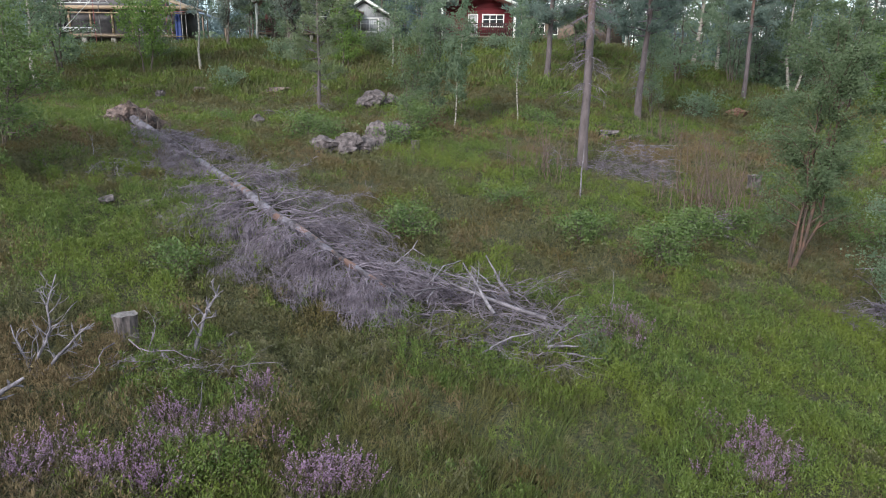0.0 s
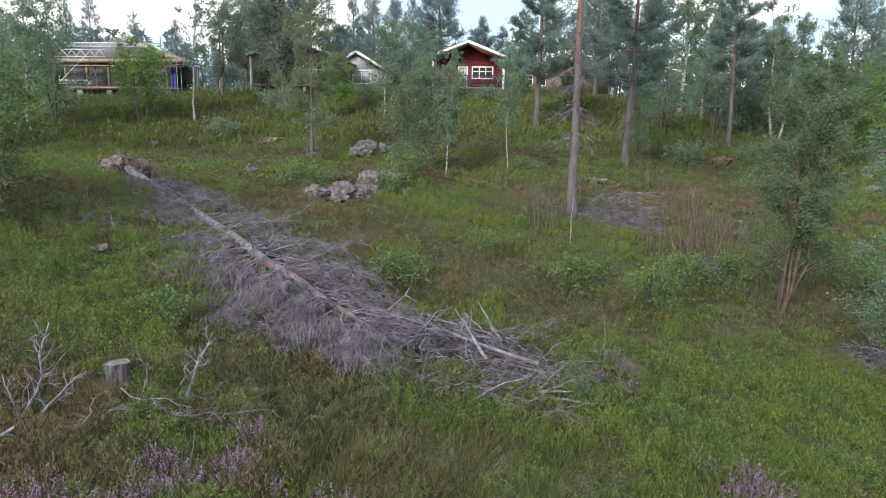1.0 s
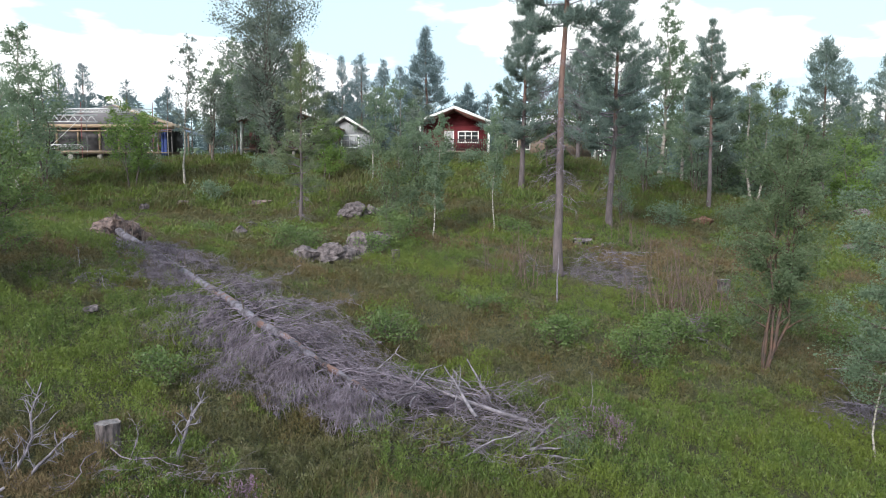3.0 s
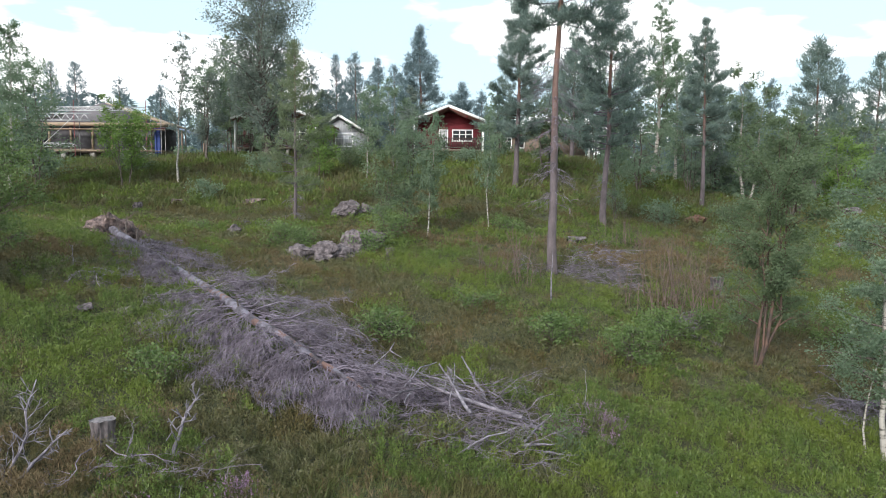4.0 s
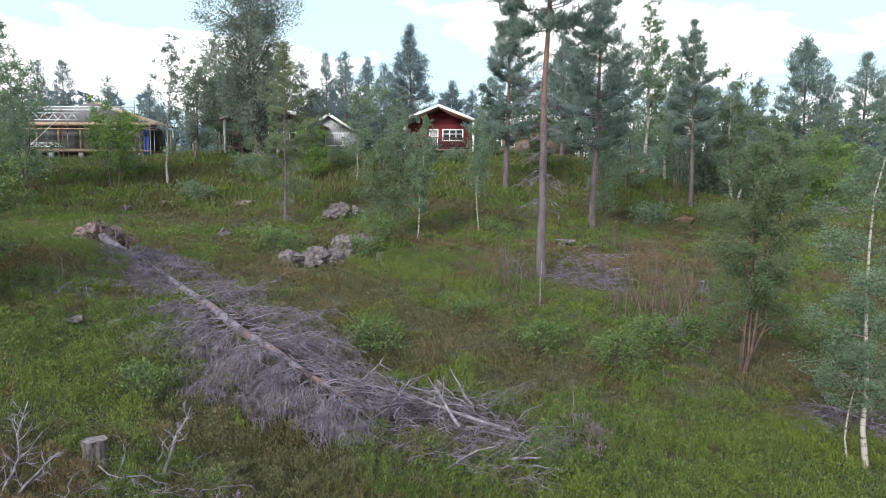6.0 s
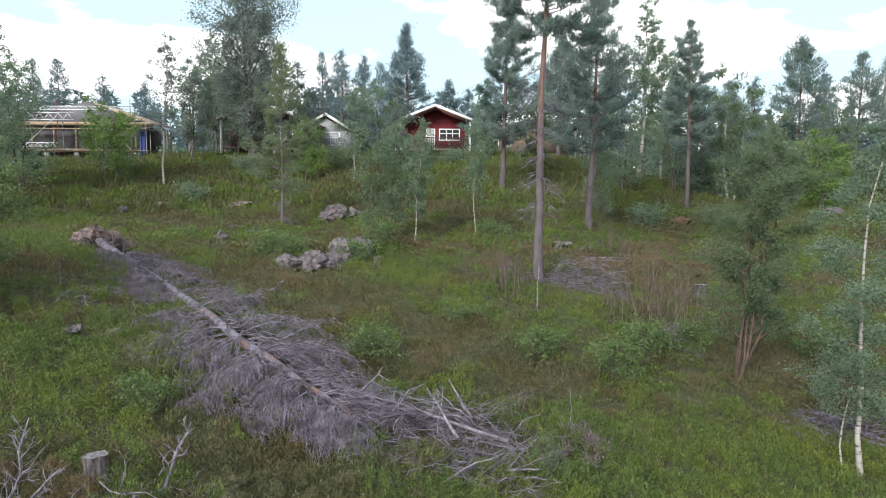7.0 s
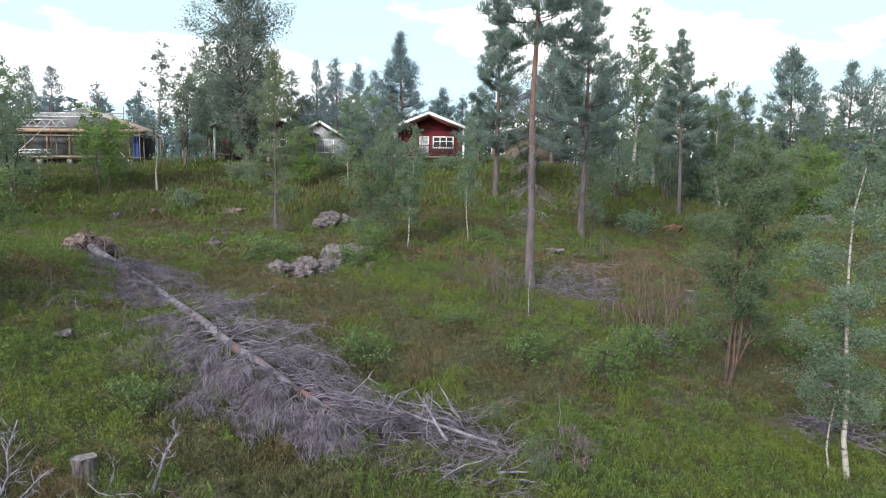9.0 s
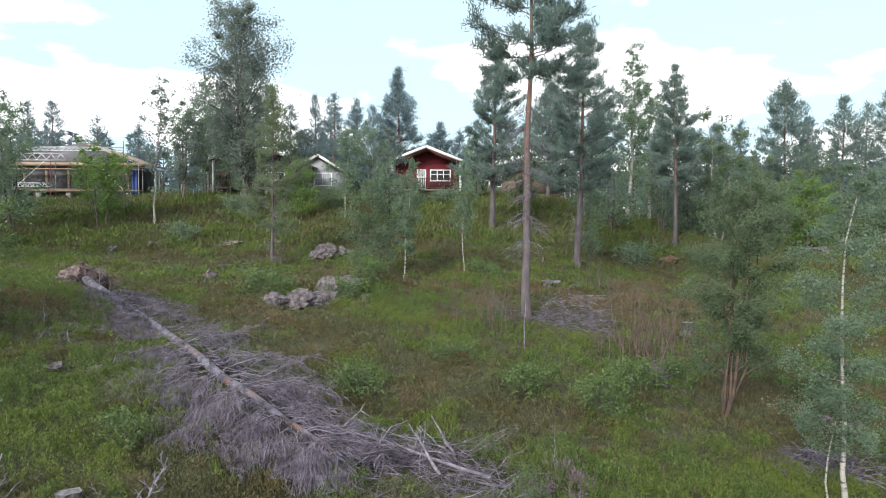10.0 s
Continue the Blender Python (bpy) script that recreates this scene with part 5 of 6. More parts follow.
def gable_cabin(name, x, y, z, half, eave, ridge, depth, porch, wall_mat, roof_mat, label, openings, turn=0.0, rail=True, deck=0.5, posts=True):
    """A small timber cabin: gable to the front, roof carried forward over a porch on white posts."""
    top = thing(name, x, y, z, label, "cabin", "cabins on the rise", turn)
    hw = half - 0.35
    zw = eave - 0.1
    for c in ((-hw, porch, hw, porch + 0.16), (-hw, porch + 0.16, -hw + 0.16, depth), (hw - 0.16, porch + 0.16, hw, depth), (-hw + 0.16, depth - 0.16, hw - 0.16, depth)):
        part("wall", Geo().box(c[0], c[1], deck, c[2], c[3], zw), wall_mat, top)
    rise = ridge - eave
    apex = zw + rise * hw / half
    for yy in (porch, depth - 0.16):
        g = Geo()
        v = [(-hw, yy, zw), (hw, yy, zw), (0.02, yy, apex), (-0.02, yy, apex)]
        g.add(v + [(a, b + 0.16, c) for a, b, c in v], [(0, 1, 2, 3), (7, 6, 5, 4), (1, 5, 6, 2), (0, 3, 7, 4), (0, 4, 5, 1)])
        part("gable", g, wall_mat, top)
    for sgn in (-1, 1):
        g = Geo()
        a, b = (sgn * half, -0.1, eave), (0, -0.1, ridge)
        c, d = (0, depth + 0.3, ridge), (sgn * half, depth + 0.3, eave)
        slab(g, *((a, d, c, b) if sgn < 0 else (b, c, d, a)), 0.14)
        part("roof_slope", g, roof_mat, top, "tiled roof slope")
        part("fascia", Geo().beam((sgn * (half + 0.05), -0.14, eave + 0.02), (0, -0.14, ridge + 0.04), 0.06, 0.2), M_WHITE, top, "white painted barge board")
        part("tie_beam", Geo().beam((sgn * hw * 0.55, -0.05, eave + rise * 0.33), (sgn * hw * 0.55, porch + 0.1, eave + rise * 0.33), 0.14, 0.16), wall_mat, top)
        if posts:
            part("post", Geo().box(sgn * (half - 0.22) - 0.08, 0.05, 0, sgn * (half - 0.22) + 0.08, 0.21, eave), M_WHITE, top, "white painted post")
    part("porch_deck", Geo().box(-hw, 0.0, deck - 0.14, hw, porch, deck), M_DECK, top, "brown timber deck")
    for xx in np.linspace(-hw + 0.2, hw - 0.2, 4):
        part("footing", Geo().box(xx - 0.12, 0.1, -0.5, xx + 0.12, 0.34, deck - 0.14), M_CONC, top, "pale concrete footing")
    part("plinth", Geo().box(-hw + 0.05, porch + 0.05, -0.6, hw - 0.05, depth - 0.05, deck), M_ROOFGREY, top, "dark shaded base")
    if rail:
        part("handrail", Geo().box(-hw, 0.02, deck + 0.86, hw, 0.1, deck + 0.93), M_RAIL, top)
        part("bottom_rail", Geo().box(-hw, 0.03, deck + 0.1, hw, 0.09, deck + 0.16), M_RAIL, top)
        one = Geo().box(-0.03, 0.035, deck + 0.16, 0.03, 0.075, deck + 0.86).mesh("baluster", M_RAIL)
        for xx in np.arange(-hw + 0.1, hw, 0.14):
            ob = new("baluster", one)
            ob.parent = top
            ob.location = (xx, 0, 0)
    for kind, a0, a1, b0, b1, bars, *pane in openings:
        window(top, a0, a1, b0, b1, porch - 0.01, bars, kind, *pane)
    return top


cab_z = 5.5
gable_cabin("red_cabin", -1.35, 56.3, cab_z, 3.0, 2.72, 3.9, 10.0, 1.5, M_RED, M_TILE, "dark red wooden cabin with white trim and porch",
            [("window", 0.35, 1.9, 1.3, 2.1, 3), ("door", -0.75, -0.15, 0.55, 2.1, 1, M_SKYPANE)])
gable_cabin("brown_cabin", -14.75, 54.0, 5.45, 3.4, 2.65, 3.85, 10.0, 1.6, M_REDDARK, M_TILE, "dark wooden cabin with white-posted porch behind trees",
            [("window", 0.6, 2.0, 1.2, 2.1, 3), ("door", -1.0, -0.2, 0.55, 2.2, 1)])
gable_cabin("grey_cabin", -11.3, 62.0, 5.5, 2.2, 2.35, 3.7, 9.0, 0.3, M_GREY, M_ROOFGREY, "light grey wooden cabin with white window",
            [("window", -0.35, 1.15, 1.05, 2.05, 2, M_SKYPANE)], rail=False, posts=False)
gable_cabin("brown_house", 7.6, 68.0, 5.6, 4.6, 2.95, 3.75, 6.0, 1.4, M_DECK, M_TILE, "brown wooden house with low tiled roof",
            [("window", -2.45, -1.85, 1.3, 2.4, 1), ("window", -3.9, -3.1, 1.3, 2.2, 2)], rail=False)


def building_site():
    """A house under construction with bare timber roof, wind boards and scaffolding."""
    top = thing("house_under_construction", -32.0, 59.0, 5.0, "house under construction with bare timber and scaffolding", "house")
    x0, x1 = -6.0, 5.6
    part("foundation_beam", Geo().box(x0, 0.0, 0.65, x1, 4, 0.95), M_DECK, top, "timber floor edge")
    for xx in np.linspace(x0 + 0.6, x1 - 0.6, 5):
        part("pillar", Geo().box(xx - 0.2, 0.1, -0.6, xx + 0.2, 0.5, 0.65), M_CONC, top, "pale concrete pillar")
    part("back_plinth", Geo().box(x0 + 0.2, 2.5, -0.6, x1 - 0.2, 2.7, 0.65), M_PANEL, top)
    xs = [x0, -3.9, -2.0, -0.1, 1.6, 3.4, x1]
    for a, b in zip(xs, xs[1:]):
        part("wall_board", Geo().box(a + 0.09, 0.12, 0.95, b - 0.09, 0.24, 2.85), M_PANEL, top, "grey wind barrier board")
    for xx in xs:
        part("stud", Geo().box(xx - 0.08, 0.02, 0.95, xx + 0.08, 0.22, 2.85), M_TIMBER, top, "bare timber stud")
    part("side_wall", Geo().box(x1 - 0.2, 0.3, 0.95, x1, 3.8, 2.85), M_PANEL, top)
    part("side_wall", Geo().box(x0, 0.3, 0.95, x0 + 0.2, 3.8, 2.85), M_PANEL, top)
    part("eave_board", Geo().box(x0 - 0.7, -0.6, 2.88, x1 + 0.9, 0.4, 3.14), M_TIMBER, top, "fresh timber eaves")
    ridge = 5.0
    for sgn, xe in ((-1, x0 - 0.6), (1, x1 + 0.8)):
        g = Geo()
        a, b, c, d = (xe, 0.4, 3.12), (0.6, 1.0, ridge), (0.6, 4.0, ridge), (xe, 4.2, 3.12)
        slab(g, *((a, d, c, b) if sgn < 0 else (b, c, d, a)), 0.12)
        part("roof_slope", g, M_TIMBER if sgn > 0 else M_ROOFGREY, top, "bare boarded roof slope" if sgn > 0 else "dark felted roof slope")
    g = Geo()
    v = [(x0, 0.8, 3.1), (x1, 0.8, 3.1), (0.65, 0.8, ridge - 0.05), (0.55, 0.8, ridge - 0.05)]
    g.add(v + [(a, b + 0.15, c) for a, b, c in v], [(0, 1, 2, 3), (7, 6, 5, 4), (1, 5, 6, 2), (0, 3, 7, 4), (0, 4, 5, 1)])
    part("gable", g, M_PANEL, top, "grey boarded gable")
    part("doorway", Geo().box(-4.95, 0.0, 1.0, -4.2, 0.13, 2.5), M_GLASS, top, "dark opening")
    lean = part("lean_to_roof", slab(Geo(), (x1 + 0.3, 0.2, 3.05), (x1 + 4.0, 0.2, 2.0), (x1 + 4.0, 3.6, 2.0), (x1 + 0.3, 3.6, 3.05), 0.06), M_BLUEGREY, top, "lean-to roof under a faded blue sheet")
    for xx in (x1 + 2.0, x1 + 3.9):
        part("prop", Geo().box(xx - 0.06, 0.3, -0.5, xx + 0.06, 0.42, 2.0 + (x1 + 4.0 - xx) * 0.28), M_DECK, lean)
    # scaffolding
    sc = thing("scaffolding", -32.0, 57.6, 5.0, "steel scaffolding with white lattice rails", "scaffold")
    for xx, hi in ((-6.6, 4.4), (-4.0, 4.4), (-0.8, 4.9), (2.6, 4.4), (5.35, 4.9), (6.6, 3.3)):
        part("upright", Geo().tube([(xx, 0, -0.4), (xx, 0, hi)], 0.03, 6), M_REDPOLE if xx in (-0.8, 5.35) else M_POLE, sc)
        part("upright", Geo().tube([(xx, 0.75, -0.4), (xx, 0.75, hi - 0.7)], 0.03, 6), M_POLE, sc)
    for zz, xa, xb, tall, step in ((4.3, -5.4, 5.3, 0.2, 0.4), (3.78, -4.3, 0.6, 0.5, 0.8), (1.3, -3.6, -0.8, 0.22, 0.42)):
        part("top_chord", Geo().box(xa, -0.04, zz, xb, 0.04, zz + 0.07), M_STEEL, sc, "white steel rail")
        part("bottom_chord", Geo().box(xa, -0.04, zz - tall - 0.06, xb, 0.04, zz - tall), M_STEEL, sc, "white steel rail")
        for xx in np.arange(xa, xb - 0.2, step):
            part("lattice_bar", Geo().beam((xx, 0, zz - tall), (xx + step / 2, 0, zz), 0.04, 0.04), M_STEEL, sc)
            part("lattice_bar", Geo().beam((xx + step / 2, 0, zz), (xx + step, 0, zz - tall), 0.04, 0.04), M_STEEL, sc)
    part("plank", Geo().box(-6.6, 0.0, 2.5, 6.6, 0.75, 2.56), M_TIMBER, sc, "timber walkway")
    part("plank", Geo().box(-6.6, 0.0, 0.72, 6.6, 0.75, 0.78), M_TIMBER, sc, "timber walkway")
    for a, b in (((-4.0, 0, 0.8), (-0.8, 0, 3.6)), ((2.6, 0, 3.6), (5.3, 0, 0.8))):
        part("brace", Geo().tube([a, b], 0.025, 5), M_STEEL, sc)
    tarp = thing("tarpaulin", -26.6, 58.6, 5.0, "hanging blue tarpaulin at the building site", "tarpaulin")
    g = Geo()
    n = 14
    uu = np.linspace(0.1, 0.65, n)
    wav = 0.07 * np.sin(uu * 19)
    v = [(u, w, z) for z in (0.15, 1.0, 1.8, 2.7) for u, w in zip(uu, wav * (1 + 0.3 * math.sin(z * 3)))]
    part("sheet", g.add(v, [(i * n + k, i * n + k + 1, (i + 1) * n + k + 1, (i + 1) * n + k) for i in range(3) for k in range(n - 1)]), M_BLUE, tarp)
    part("hanging_rail", Geo().tube([(-0.1, 0, 2.72), (1.1, 0, 2.72)], 0.03, 6), M_REDPOLE, tarp)
    part("prop", Geo().tube([(-0.1, 0, -0.3), (-0.1, 0, 2.72)], 0.03, 6), M_REDPOLE, tarp)


building_site()


# ---- ground cover ----
BANDS = [  # y from, y to, half width, sprigs a square metre, leaf, sprig radius, sprig height, leaves a sprig, cushion width
    (-12.0, 2.5, 14.0, 7, 0.10, 0.28, 0.22, 20, 0.8), (2.5, 6.2, 5.0, 55, 0.05, 0.12, 0.2, 18, 0.4), (6.2, 9.6, 9.0, 540, 0.021, 0.03, 0.29, 17, 0.32), (9.6, 14.0, 12.0, 340, 0.026, 0.04, 0.31, 14, 0.42),
    (14.0, 24.0, 19.0, 150, 0.034, 0.06, 0.36, 13, 0.6), (24.0, 36.0, 29.0, 42, 0.058, 0.11, 0.42, 15, 0.9), (36.0, 55.0, 44.0, 11.0, 0.11, 0.22, 0.55, 16, 1.6)]
BLOOMS = [  # flowering heather: x, y, radius
    (-2.55, 7.54, 0.2), (-1.92, 7.5, 0.24), (-1.94, 8.17, 0.16), (-2.47, 7.06, 0.16), (-2.53, 6.68, 0.22), (-3.23, 6.58, 0.2), (-2.19, 6.6, 0.18), (-2.78, 6.68, 0.13), (-3.14, 6.85, 0.14),
    (-2.25, 7.31, 0.15), (-1.5, 7.24, 0.1), (-0.85, 7.0, 0.26), (-1.1, 6.85, 0.22), (2.85, 7.98, 0.22), (3.08, 8.73, 0.16), (3.28, 8.31, 0.17), (3.0, 8.5, 0.14), (2.69, 8.85, 0.12), (2.74, 8.35, 0.14),
    (2.37, 11.47, 0.2), (2.21, 11.74, 0.16), (1.86, 11.05, 0.13), (1.66, 10.82, 0.12), (2.21, 10.85, 0.11), (2.25, 7.84, 0.08), (-3.7, 6.3, 0.3)]
HEATHER = [(-2.9, 6.9, 1.5, 0.85), (-3.5, 6.0, 1.4, 0.8), (-1.7, 7.9, 0.5, 0.4), (-0.9, 6.9, 0.45, 0.35), (2.95, 8.4, 0.55, 0.5)]
BARE = [(-8.5, 19.1, 0.75, 0.75), (-7.4, 18.0, 0.75, 0.75), (-6.5, 16.9, 0.7, 0.7), (-5.6, 15.8, 0.6, 0.6), (0.3, 11.1, 1.4, 0.7), (4.2, 22.0, 1.5, 1.3), (-3.67, 8.84, 0.2, 0.2), (7.3, 13.6, 0.9, 0.4), (-4.0, 21.4, 0.7, 0.4), (-3.3, 23.6, 0.55, 1.2)]


def inside(x, y, spots, grow=1.0):
    out = np.zeros(len(x), bool)
    for cx, cy, rx, ry in (p[:4] for p in spots):
        out |= ((x - cx) / (rx * grow)) ** 2 + ((y - cy) / (ry * grow)) ** 2 + 0.35 * drift(x, y, 3.0, 0.5) < 1
    return out


def tufts(x, y, cell, ph):
    """Cushions of shrub, one to a cell of that width: how far each place is from its cushion's middle, and a number of the cushion's own."""
    best, own = np.full(len(x), 9.0), np.zeros(len(x))
    for di in (-1, 0, 1):
        for dj in (-1, 0, 1):
            ix, iy = np.floor(x / cell) + di, np.floor(y / cell) + dj
            h1, h2, h3 = (np.mod(np.sin(ix * a + iy * b + ph) * 43758.5453, 1) for a, b in ((127.1, 311.7), (269.5, 183.3), (419.2, 371.9)))
            d = np.hypot(x / cell - ix - 0.1 - 0.8 * h1, y / cell - iy - 0.1 - 0.8 * h2) / (0.8 + 0.4 * h3)
            near = d < best
            best, own = np.where(near, d, best), np.where(near, h3, own)
    return best, own


def heath():
    rng = np.random.default_rng(501)
    kinds = {"bilberry": Geo(), "lingonberry": Geo(), "dry": Geo()}
    for y0, y1, half, dens, leaf, rad, hgt, per, cell in BANDS:
        n = int((y1 - y0) * 2 * half * dens)
        x, y = rng.uniform(-half, half, n), rng.uniform(y0, y1, n)
        side = (np.abs(x + 0.35 + 0.05 * y) > 0.75 * y + 0.2) & (y0 > 2)  # thinner and coarser towards the sides
        off, own = tufts(x + 0.12 * np.sin(5 * y), y * 0.8, cell, 1.3)
        hump = 0.9 - 1.9 * off * off
        lush = drift(x, y, 0.55, 0.3) + 0.5 * drift(x, y, 1.9, 2.1) + 0.3 * drift(x, y, 4.7, 5.1)
        lush += 0.55 * np.exp(-(((x - 4.2) / 2.6) ** 2 + ((y - 9.5) / 4.0) ** 2)) + 0.45 * np.exp(-(((x + 4.0) / 2.6) ** 2 + ((y - 9.6) / 3.0) ** 2)) * 1.4
        brown = drift(x, y, 0.45, 4.0) + 0.5 * drift(x, y, 1.6, 1.0) + 0.3 * drift(x, y, 3.9, 2.0) + np.exp(-(((x + 0.6) / 1.6) ** 2 + ((y - 9.0) / 0.9) ** 2)) * 0.6 + np.exp(-(((x - 5.5) / 3) ** 2 + ((y - 25) / 4.5) ** 2)) * 0.9
        brown -= 0.8 * np.clip((y - 30) / 6, 0, 1) + 0.9 * np.exp(-(((x - 6.5) / 3) ** 2 + ((y - 14) / 3.2) ** 2)) + 0.7 * np.exp(-(((x + 6.5) / 2) ** 2 + ((y - 17) / 3) ** 2))
        brown -= 0.9 * np.exp(-(((x - 4.0) / 2.6) ** 2 + ((y - 9.5) / 4.0) ** 2))
        keep = ((rng.uniform(size=n) < 0.2) | ~side) & (hump + 0.25 * drift(x, y, 2.7, 3.1) > rng.uniform(-0.6, 0.6, n)) & ~(inside(x, y, HEATHER, 0.9) & (rng.uniform(size=n) < 0.5)) & ~inside(x, y, [(q[0], q[1], q[2], q[2]) for q in BLOOMS], 0.9) & ~inside(x, y, BARE + STONY) & ~((np.abs(x - 0.4) < 1.5) & (y < 8.9) & (drift(x, y, 2.4, 1.6) < 0.45) & (rng.uniform(size=n) < 0.8))
        pick = np.where(brown + (own - 0.5) * 0.7 + rng.normal(size=n) * 0.12 > 0.8, 2, np.where(lush + (np.mod(own * 7.3, 1) - 0.5) * 1.1 + rng.normal(size=n) * 0.15 > 0.12, 0, 1))
        for k, key in enumerate(("bilberry", "lingonberry", "dry")):
            sel = keep & (pick == k)
            px, py = x[sel], y[sel]
            m = len(px)
            pz = ground(px, py)
            ph = hgt * rng.uniform(0.75, 1.15, m) * (1.0 if k == 0 else 0.75) * (0.5 + 0.7 * own[sel] + 0.2 * drift(px, py, 2.3, 0.9)) * np.clip(0.65 + 0.5 * hump[sel], 0.12, 1.2) * np.where((np.abs(px - 0.3) < 1.6) & (py < 9.2), 0.7, 1.0)
            a = rng.uniform(0, 6.28, (m, per))
            q = np.sqrt(rng.uniform(0, 1, (m, per)))
            rr = rad * rng.uniform(0.7, 1.3, m)[:, None]
            dz = ph[:, None] * (1 - 0.4 * q * q) * (1 - 0.75 * rng.uniform(0, 1, (m, per)) ** 1.6)
            at = np.stack([px[:, None] + rr * q * np.cos(a), py[:, None] + rr * q * np.sin(a), pz[:, None] + dz], -1).reshape(-1, 3)
            way = np.stack([np.cos(a) * q, np.sin(a) * q, np.full_like(a, 1.1)], -1).reshape(-1, 3) + rng.normal(size=(m * per, 3)) * 0.4
            size = leaf * rng.uniform(0.7, 1.4, m * per) * np.repeat(np.where(side[sel], 2.0, 1.0), per)
            if k == 2:
                kinds[key].leaves(at, size * 1.9, size * 0.4, way, rng, 0.4)
            else:
                kinds[key].leaves(at, size * 1.45, size * 0.5, way, rng, 0.4)
    for key, mt, lab in (("bilberry", M_BILB, "bright green bilberry shrubs covering the slope"), ("lingonberry", M_LING, "darker olive heath shrubs covering the slope"), ("dry", M_DRY, "dry reddish brown heath stalks in patches")):
        tagged(new(key + "_shrubs", kinds[key].mesh(key + "_shrubs", mt)), lab, "shrubs", kind="stuff")


heath()


def grass():
    rng = np.random.default_rng(511)
    g = Geo()
    for y0, y1, half, dens, per, ln in ((2.5, 6.2, 4.6, 8, 18, 0.28), (6.2, 9.4, 6.0, 110, 20, 0.25), (9.4, 16.0, 11.0, 7, 14, 0.24), (16.0, 34.0, 22.0, 2.2, 12, 0.34), (34.0, 58.0, 36.0, 6.0, 11, 0.7)):
        n = int((y1 - y0) * 2 * half * dens)
        x, y = rng.uniform(-half, half, n), rng.uniform(y0, y1, n)
        near = (0.75 + 0.6 * drift(x, y, 2.2, 0.4)) * np.exp(-(((x - 0.3) / 1.5) ** 2)) * (y < 9.4) + 0.35 * inside(x, y, HEATHER, 1.1) + 0.9 * np.exp(-(((x - 0.45) / 0.35) ** 2 + ((y - 9.8) / 0.3) ** 2))
        chance = np.clip(0.10 + 0.9 * near + 0.25 * drift(x, y, 0.9, 2.4) + (y > 36) * 0.6, 0, 1)
        sel = rng.uniform(size=n) < chance
        px, py = x[sel], y[sel]
        m = len(px)
        a = rng.uniform(0, 6.28, (m, per))
        q = rng.uniform(0, 0.09 if y1 < 20 else 0.2, (m, per))
        at = np.stack([px[:, None] + q * np.cos(a), py[:, None] + q * np.sin(a), np.repeat(ground(px, py)[:, None], per, 1) - 0.02], -1).reshape(-1, 3)
        way = np.stack([np.cos(a) * 0.45 + 0.2, np.sin(a) * 0.45, np.ones_like(a)], -1).reshape(-1, 3)
        size = ln * rng.uniform(0.5, 1.2, m * per)
        g.leaves(at, size, np.full(m * per, 0.006 if y1 < 10 else 0.012 if y1 < 20 else 0.025 if y1 < 40 else 0.045), way, rng, 0.0)
    tagged(new("grass_tufts", g.mesh("grass_tufts", M_GRASS)), "green and straw-coloured grass tufts in the heath", "grass", kind="stuff")


grass()


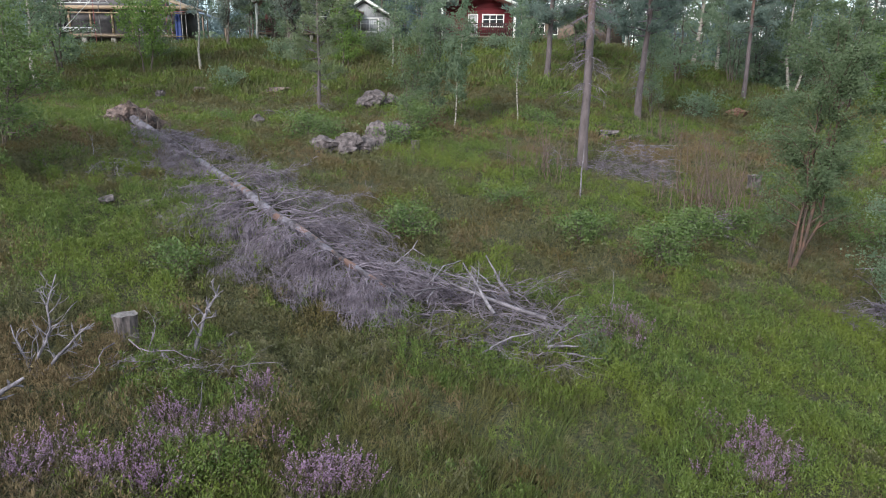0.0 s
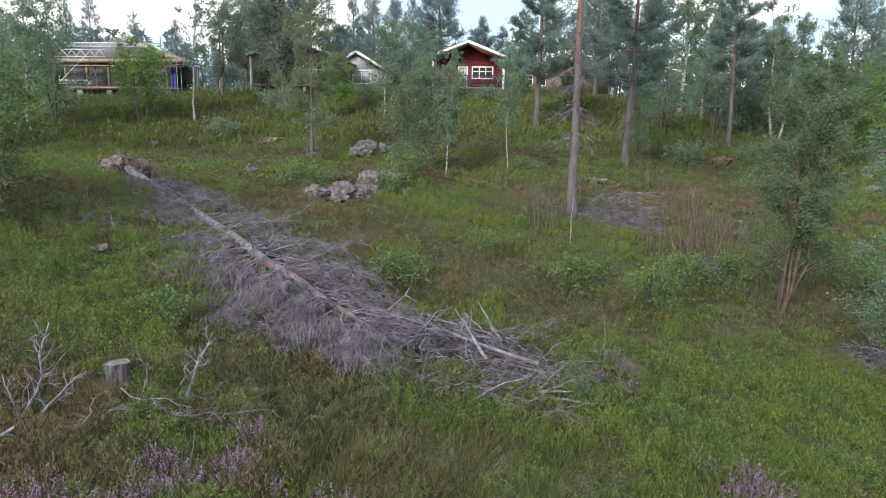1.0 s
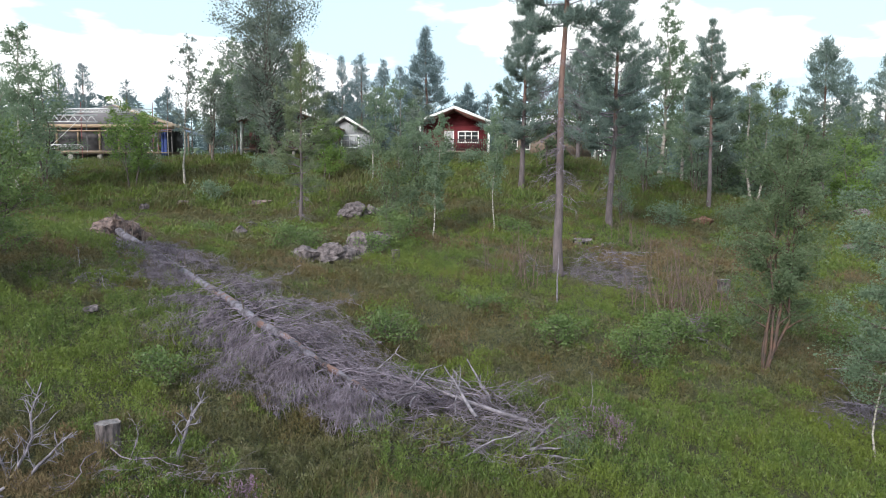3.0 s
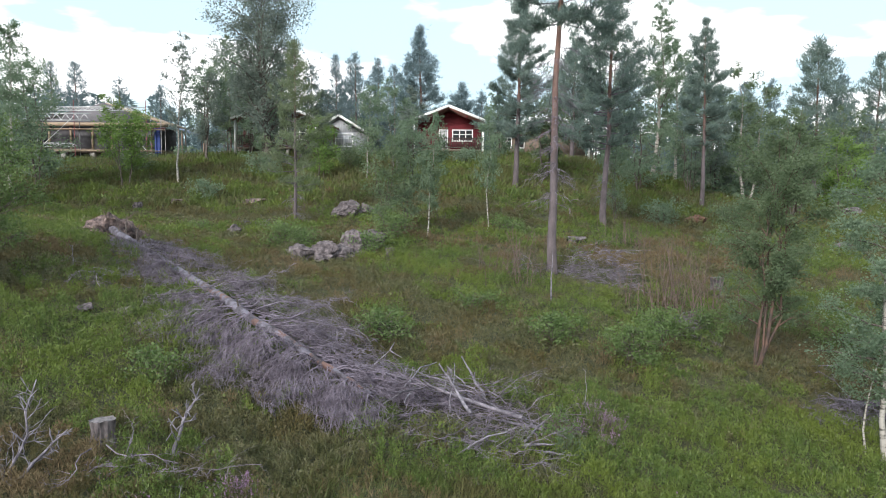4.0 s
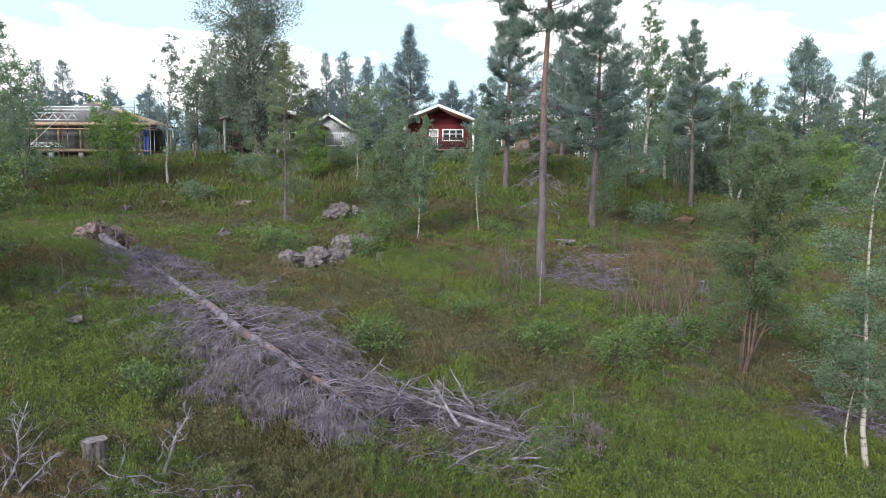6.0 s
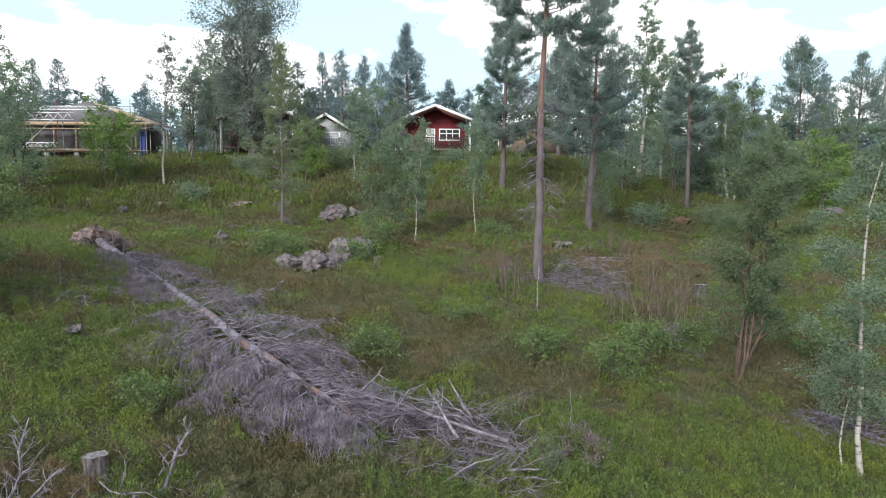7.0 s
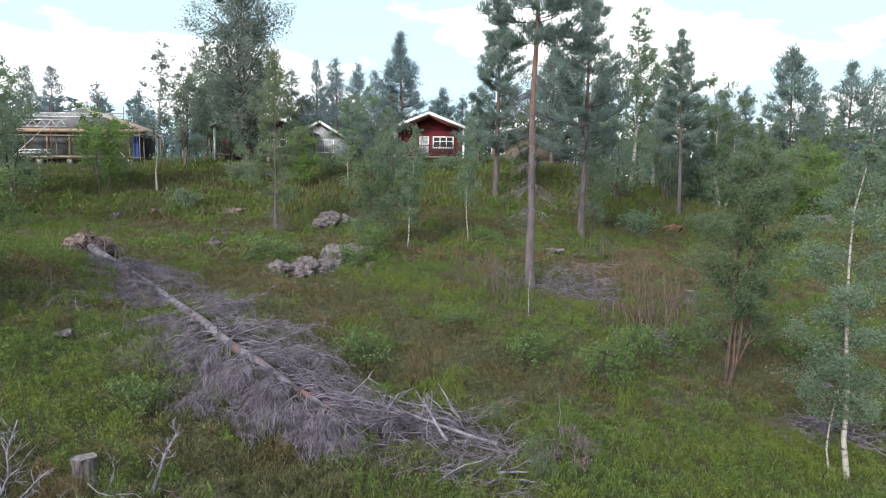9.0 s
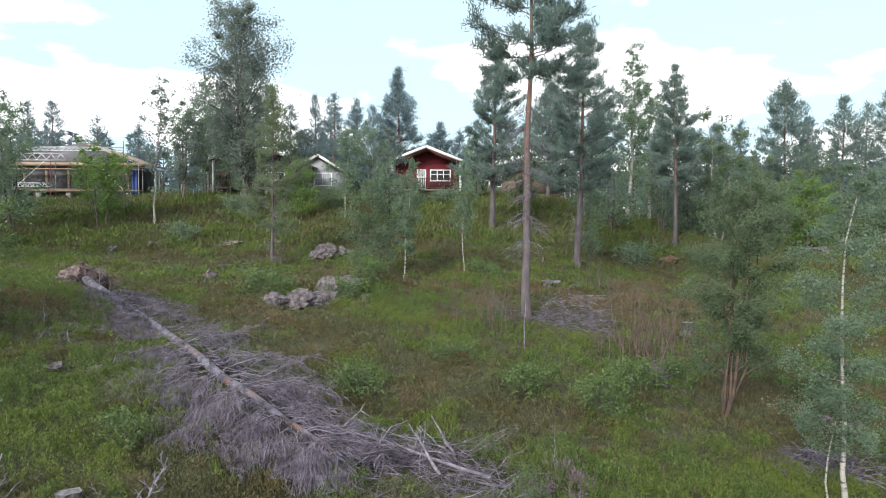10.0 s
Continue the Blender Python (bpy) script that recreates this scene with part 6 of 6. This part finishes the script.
def heather():
    """Wiry brown heather; flower spikes of small florets where it is in bloom."""
    rng = np.random.default_rng(521)
    bloom, stem = Geo(), Geo()
    beds = [(cx, cy, rx, ry, 420, False) for cx, cy, rx, ry in HEATHER] + [(cx, cy, q, q * 0.9, 900, True) for cx, cy, q in BLOOMS]
    for cx, cy, rx, ry, dens, flowers in beds:
        n = max(12, int(3.1 * rx * ry * dens))
        a, q = rng.uniform(0, 6.28, n), rng.uniform(0, 1, n) ** 0.6
        x, y = cx + rx * q * np.cos(a), cy + ry * q * np.sin(a)
        z = ground(x, y)
        h = rng.uniform(0.13, 0.24, n) * (1.15 - 0.4 * q if flowers else 0.75)
        lean = rng.normal(size=(n, 3)) * 0.28 + np.stack([0.25 * np.cos(a) * q, 0.25 * np.sin(a) * q, np.ones(n)], 1)
        root = np.stack([x, y, z], 1)
        for _ in range(7):
            u = rng.uniform(0.0, 0.8, n)[:, None]
            stem.leaves(root + lean * h[:, None] * u, rng.uniform(0.03, 0.08, n), 0.007, lean + rng.normal(size=(n, 3)) * 0.4, rng, 0.0)
        if flowers:
            on = rng.uniform(size=n) < 0.85
            for _ in range(14):
                u = rng.uniform(0.45, 1.15, n)[:, None]
                spot = root + lean * h[:, None] * u + rng.normal(size=(n, 3)) * 0.006
                bloom.leaves(spot[on], rng.uniform(0.012, 0.024, on.sum()), 0.012, (lean + rng.normal(size=(n, 3)) * 0.9)[on], rng, 0.3)
    top = tagged(new("heather", stem.mesh("heather", M_HSTEM)), "flowering purple heather in patches", "heather", kind="stuff")
    part("blossom", bloom, M_BLOOM, top, "pale purple flower spikes")


heather()


def low_shrub(name, x, y, rx, ry, h, count, leaf, label, mt, seed):
    """A dense dome of sprigs on thin stems."""
    rng = np.random.default_rng(seed)
    z0 = float(ground(x, y))
    top = thing(name, x, y, z0, label, "shrub")
    stems, leaves = Geo(), Geo()
    sprigs = count // 14
    a, q = rng.uniform(0, 6.28, sprigs), np.sqrt(rng.uniform(0, 1, sprigs))
    for i in range(sprigs):
        px, py = rx * q[i] * np.cos(a[i]), ry * q[i] * np.sin(a[i])
        base = np.array([px * 0.7, py * 0.7, float(ground(x + px * 0.7, y + py * 0.7)) - z0 - 0.02])
        hh = h * (1 - 0.55 * q[i] ** 2) * rng.uniform(0.75, 1.2)
        tip = np.array([px, py, base[2] + hh])
        if i % 2 == 0:
            stems.tube(np.array([base, (base + tip) / 2 + rng.normal(size=3) * 0.015, tip]), np.array([0.004, 0.003, 0.0015]), 3)
        u = rng.uniform(0.35, 1.05, 14)[:, None]
        spot = base + (tip - base) * u + rng.normal(size=(14, 3)) * leaf * 0.9
        leaves.leaves(spot, leaf * rng.uniform(0.8, 1.3, 14), leaf * 0.7, rng.normal(size=(14, 3)) * 0.7 + np.array([0, 0, 0.7]), rng, 0.5)
    tagged(part("stemwork", stems, M_TWIG, top), kind="stuff")
    tagged(part("foliage", leaves, mt, top), kind="stuff")
    return top


low_shrub("bilberry_bush", -1.82, 6.82, 0.42, 0.34, 0.3, 4200, 0.027, "dense green bilberry bush beside flowering heather", M_BILB, 601)
low_shrub("willow_shoots", 1.6, 10.05, 0.2, 0.16, 0.55, 900, 0.032, "small pale green willow shoots in the heath", M_WILLOW, 602)
low_shrub("bilberry_bush", 2.62, 8.1, 0.25, 0.2, 0.22, 1300, 0.025, "small green bilberry bush between heather flowers", M_BILB, 603)
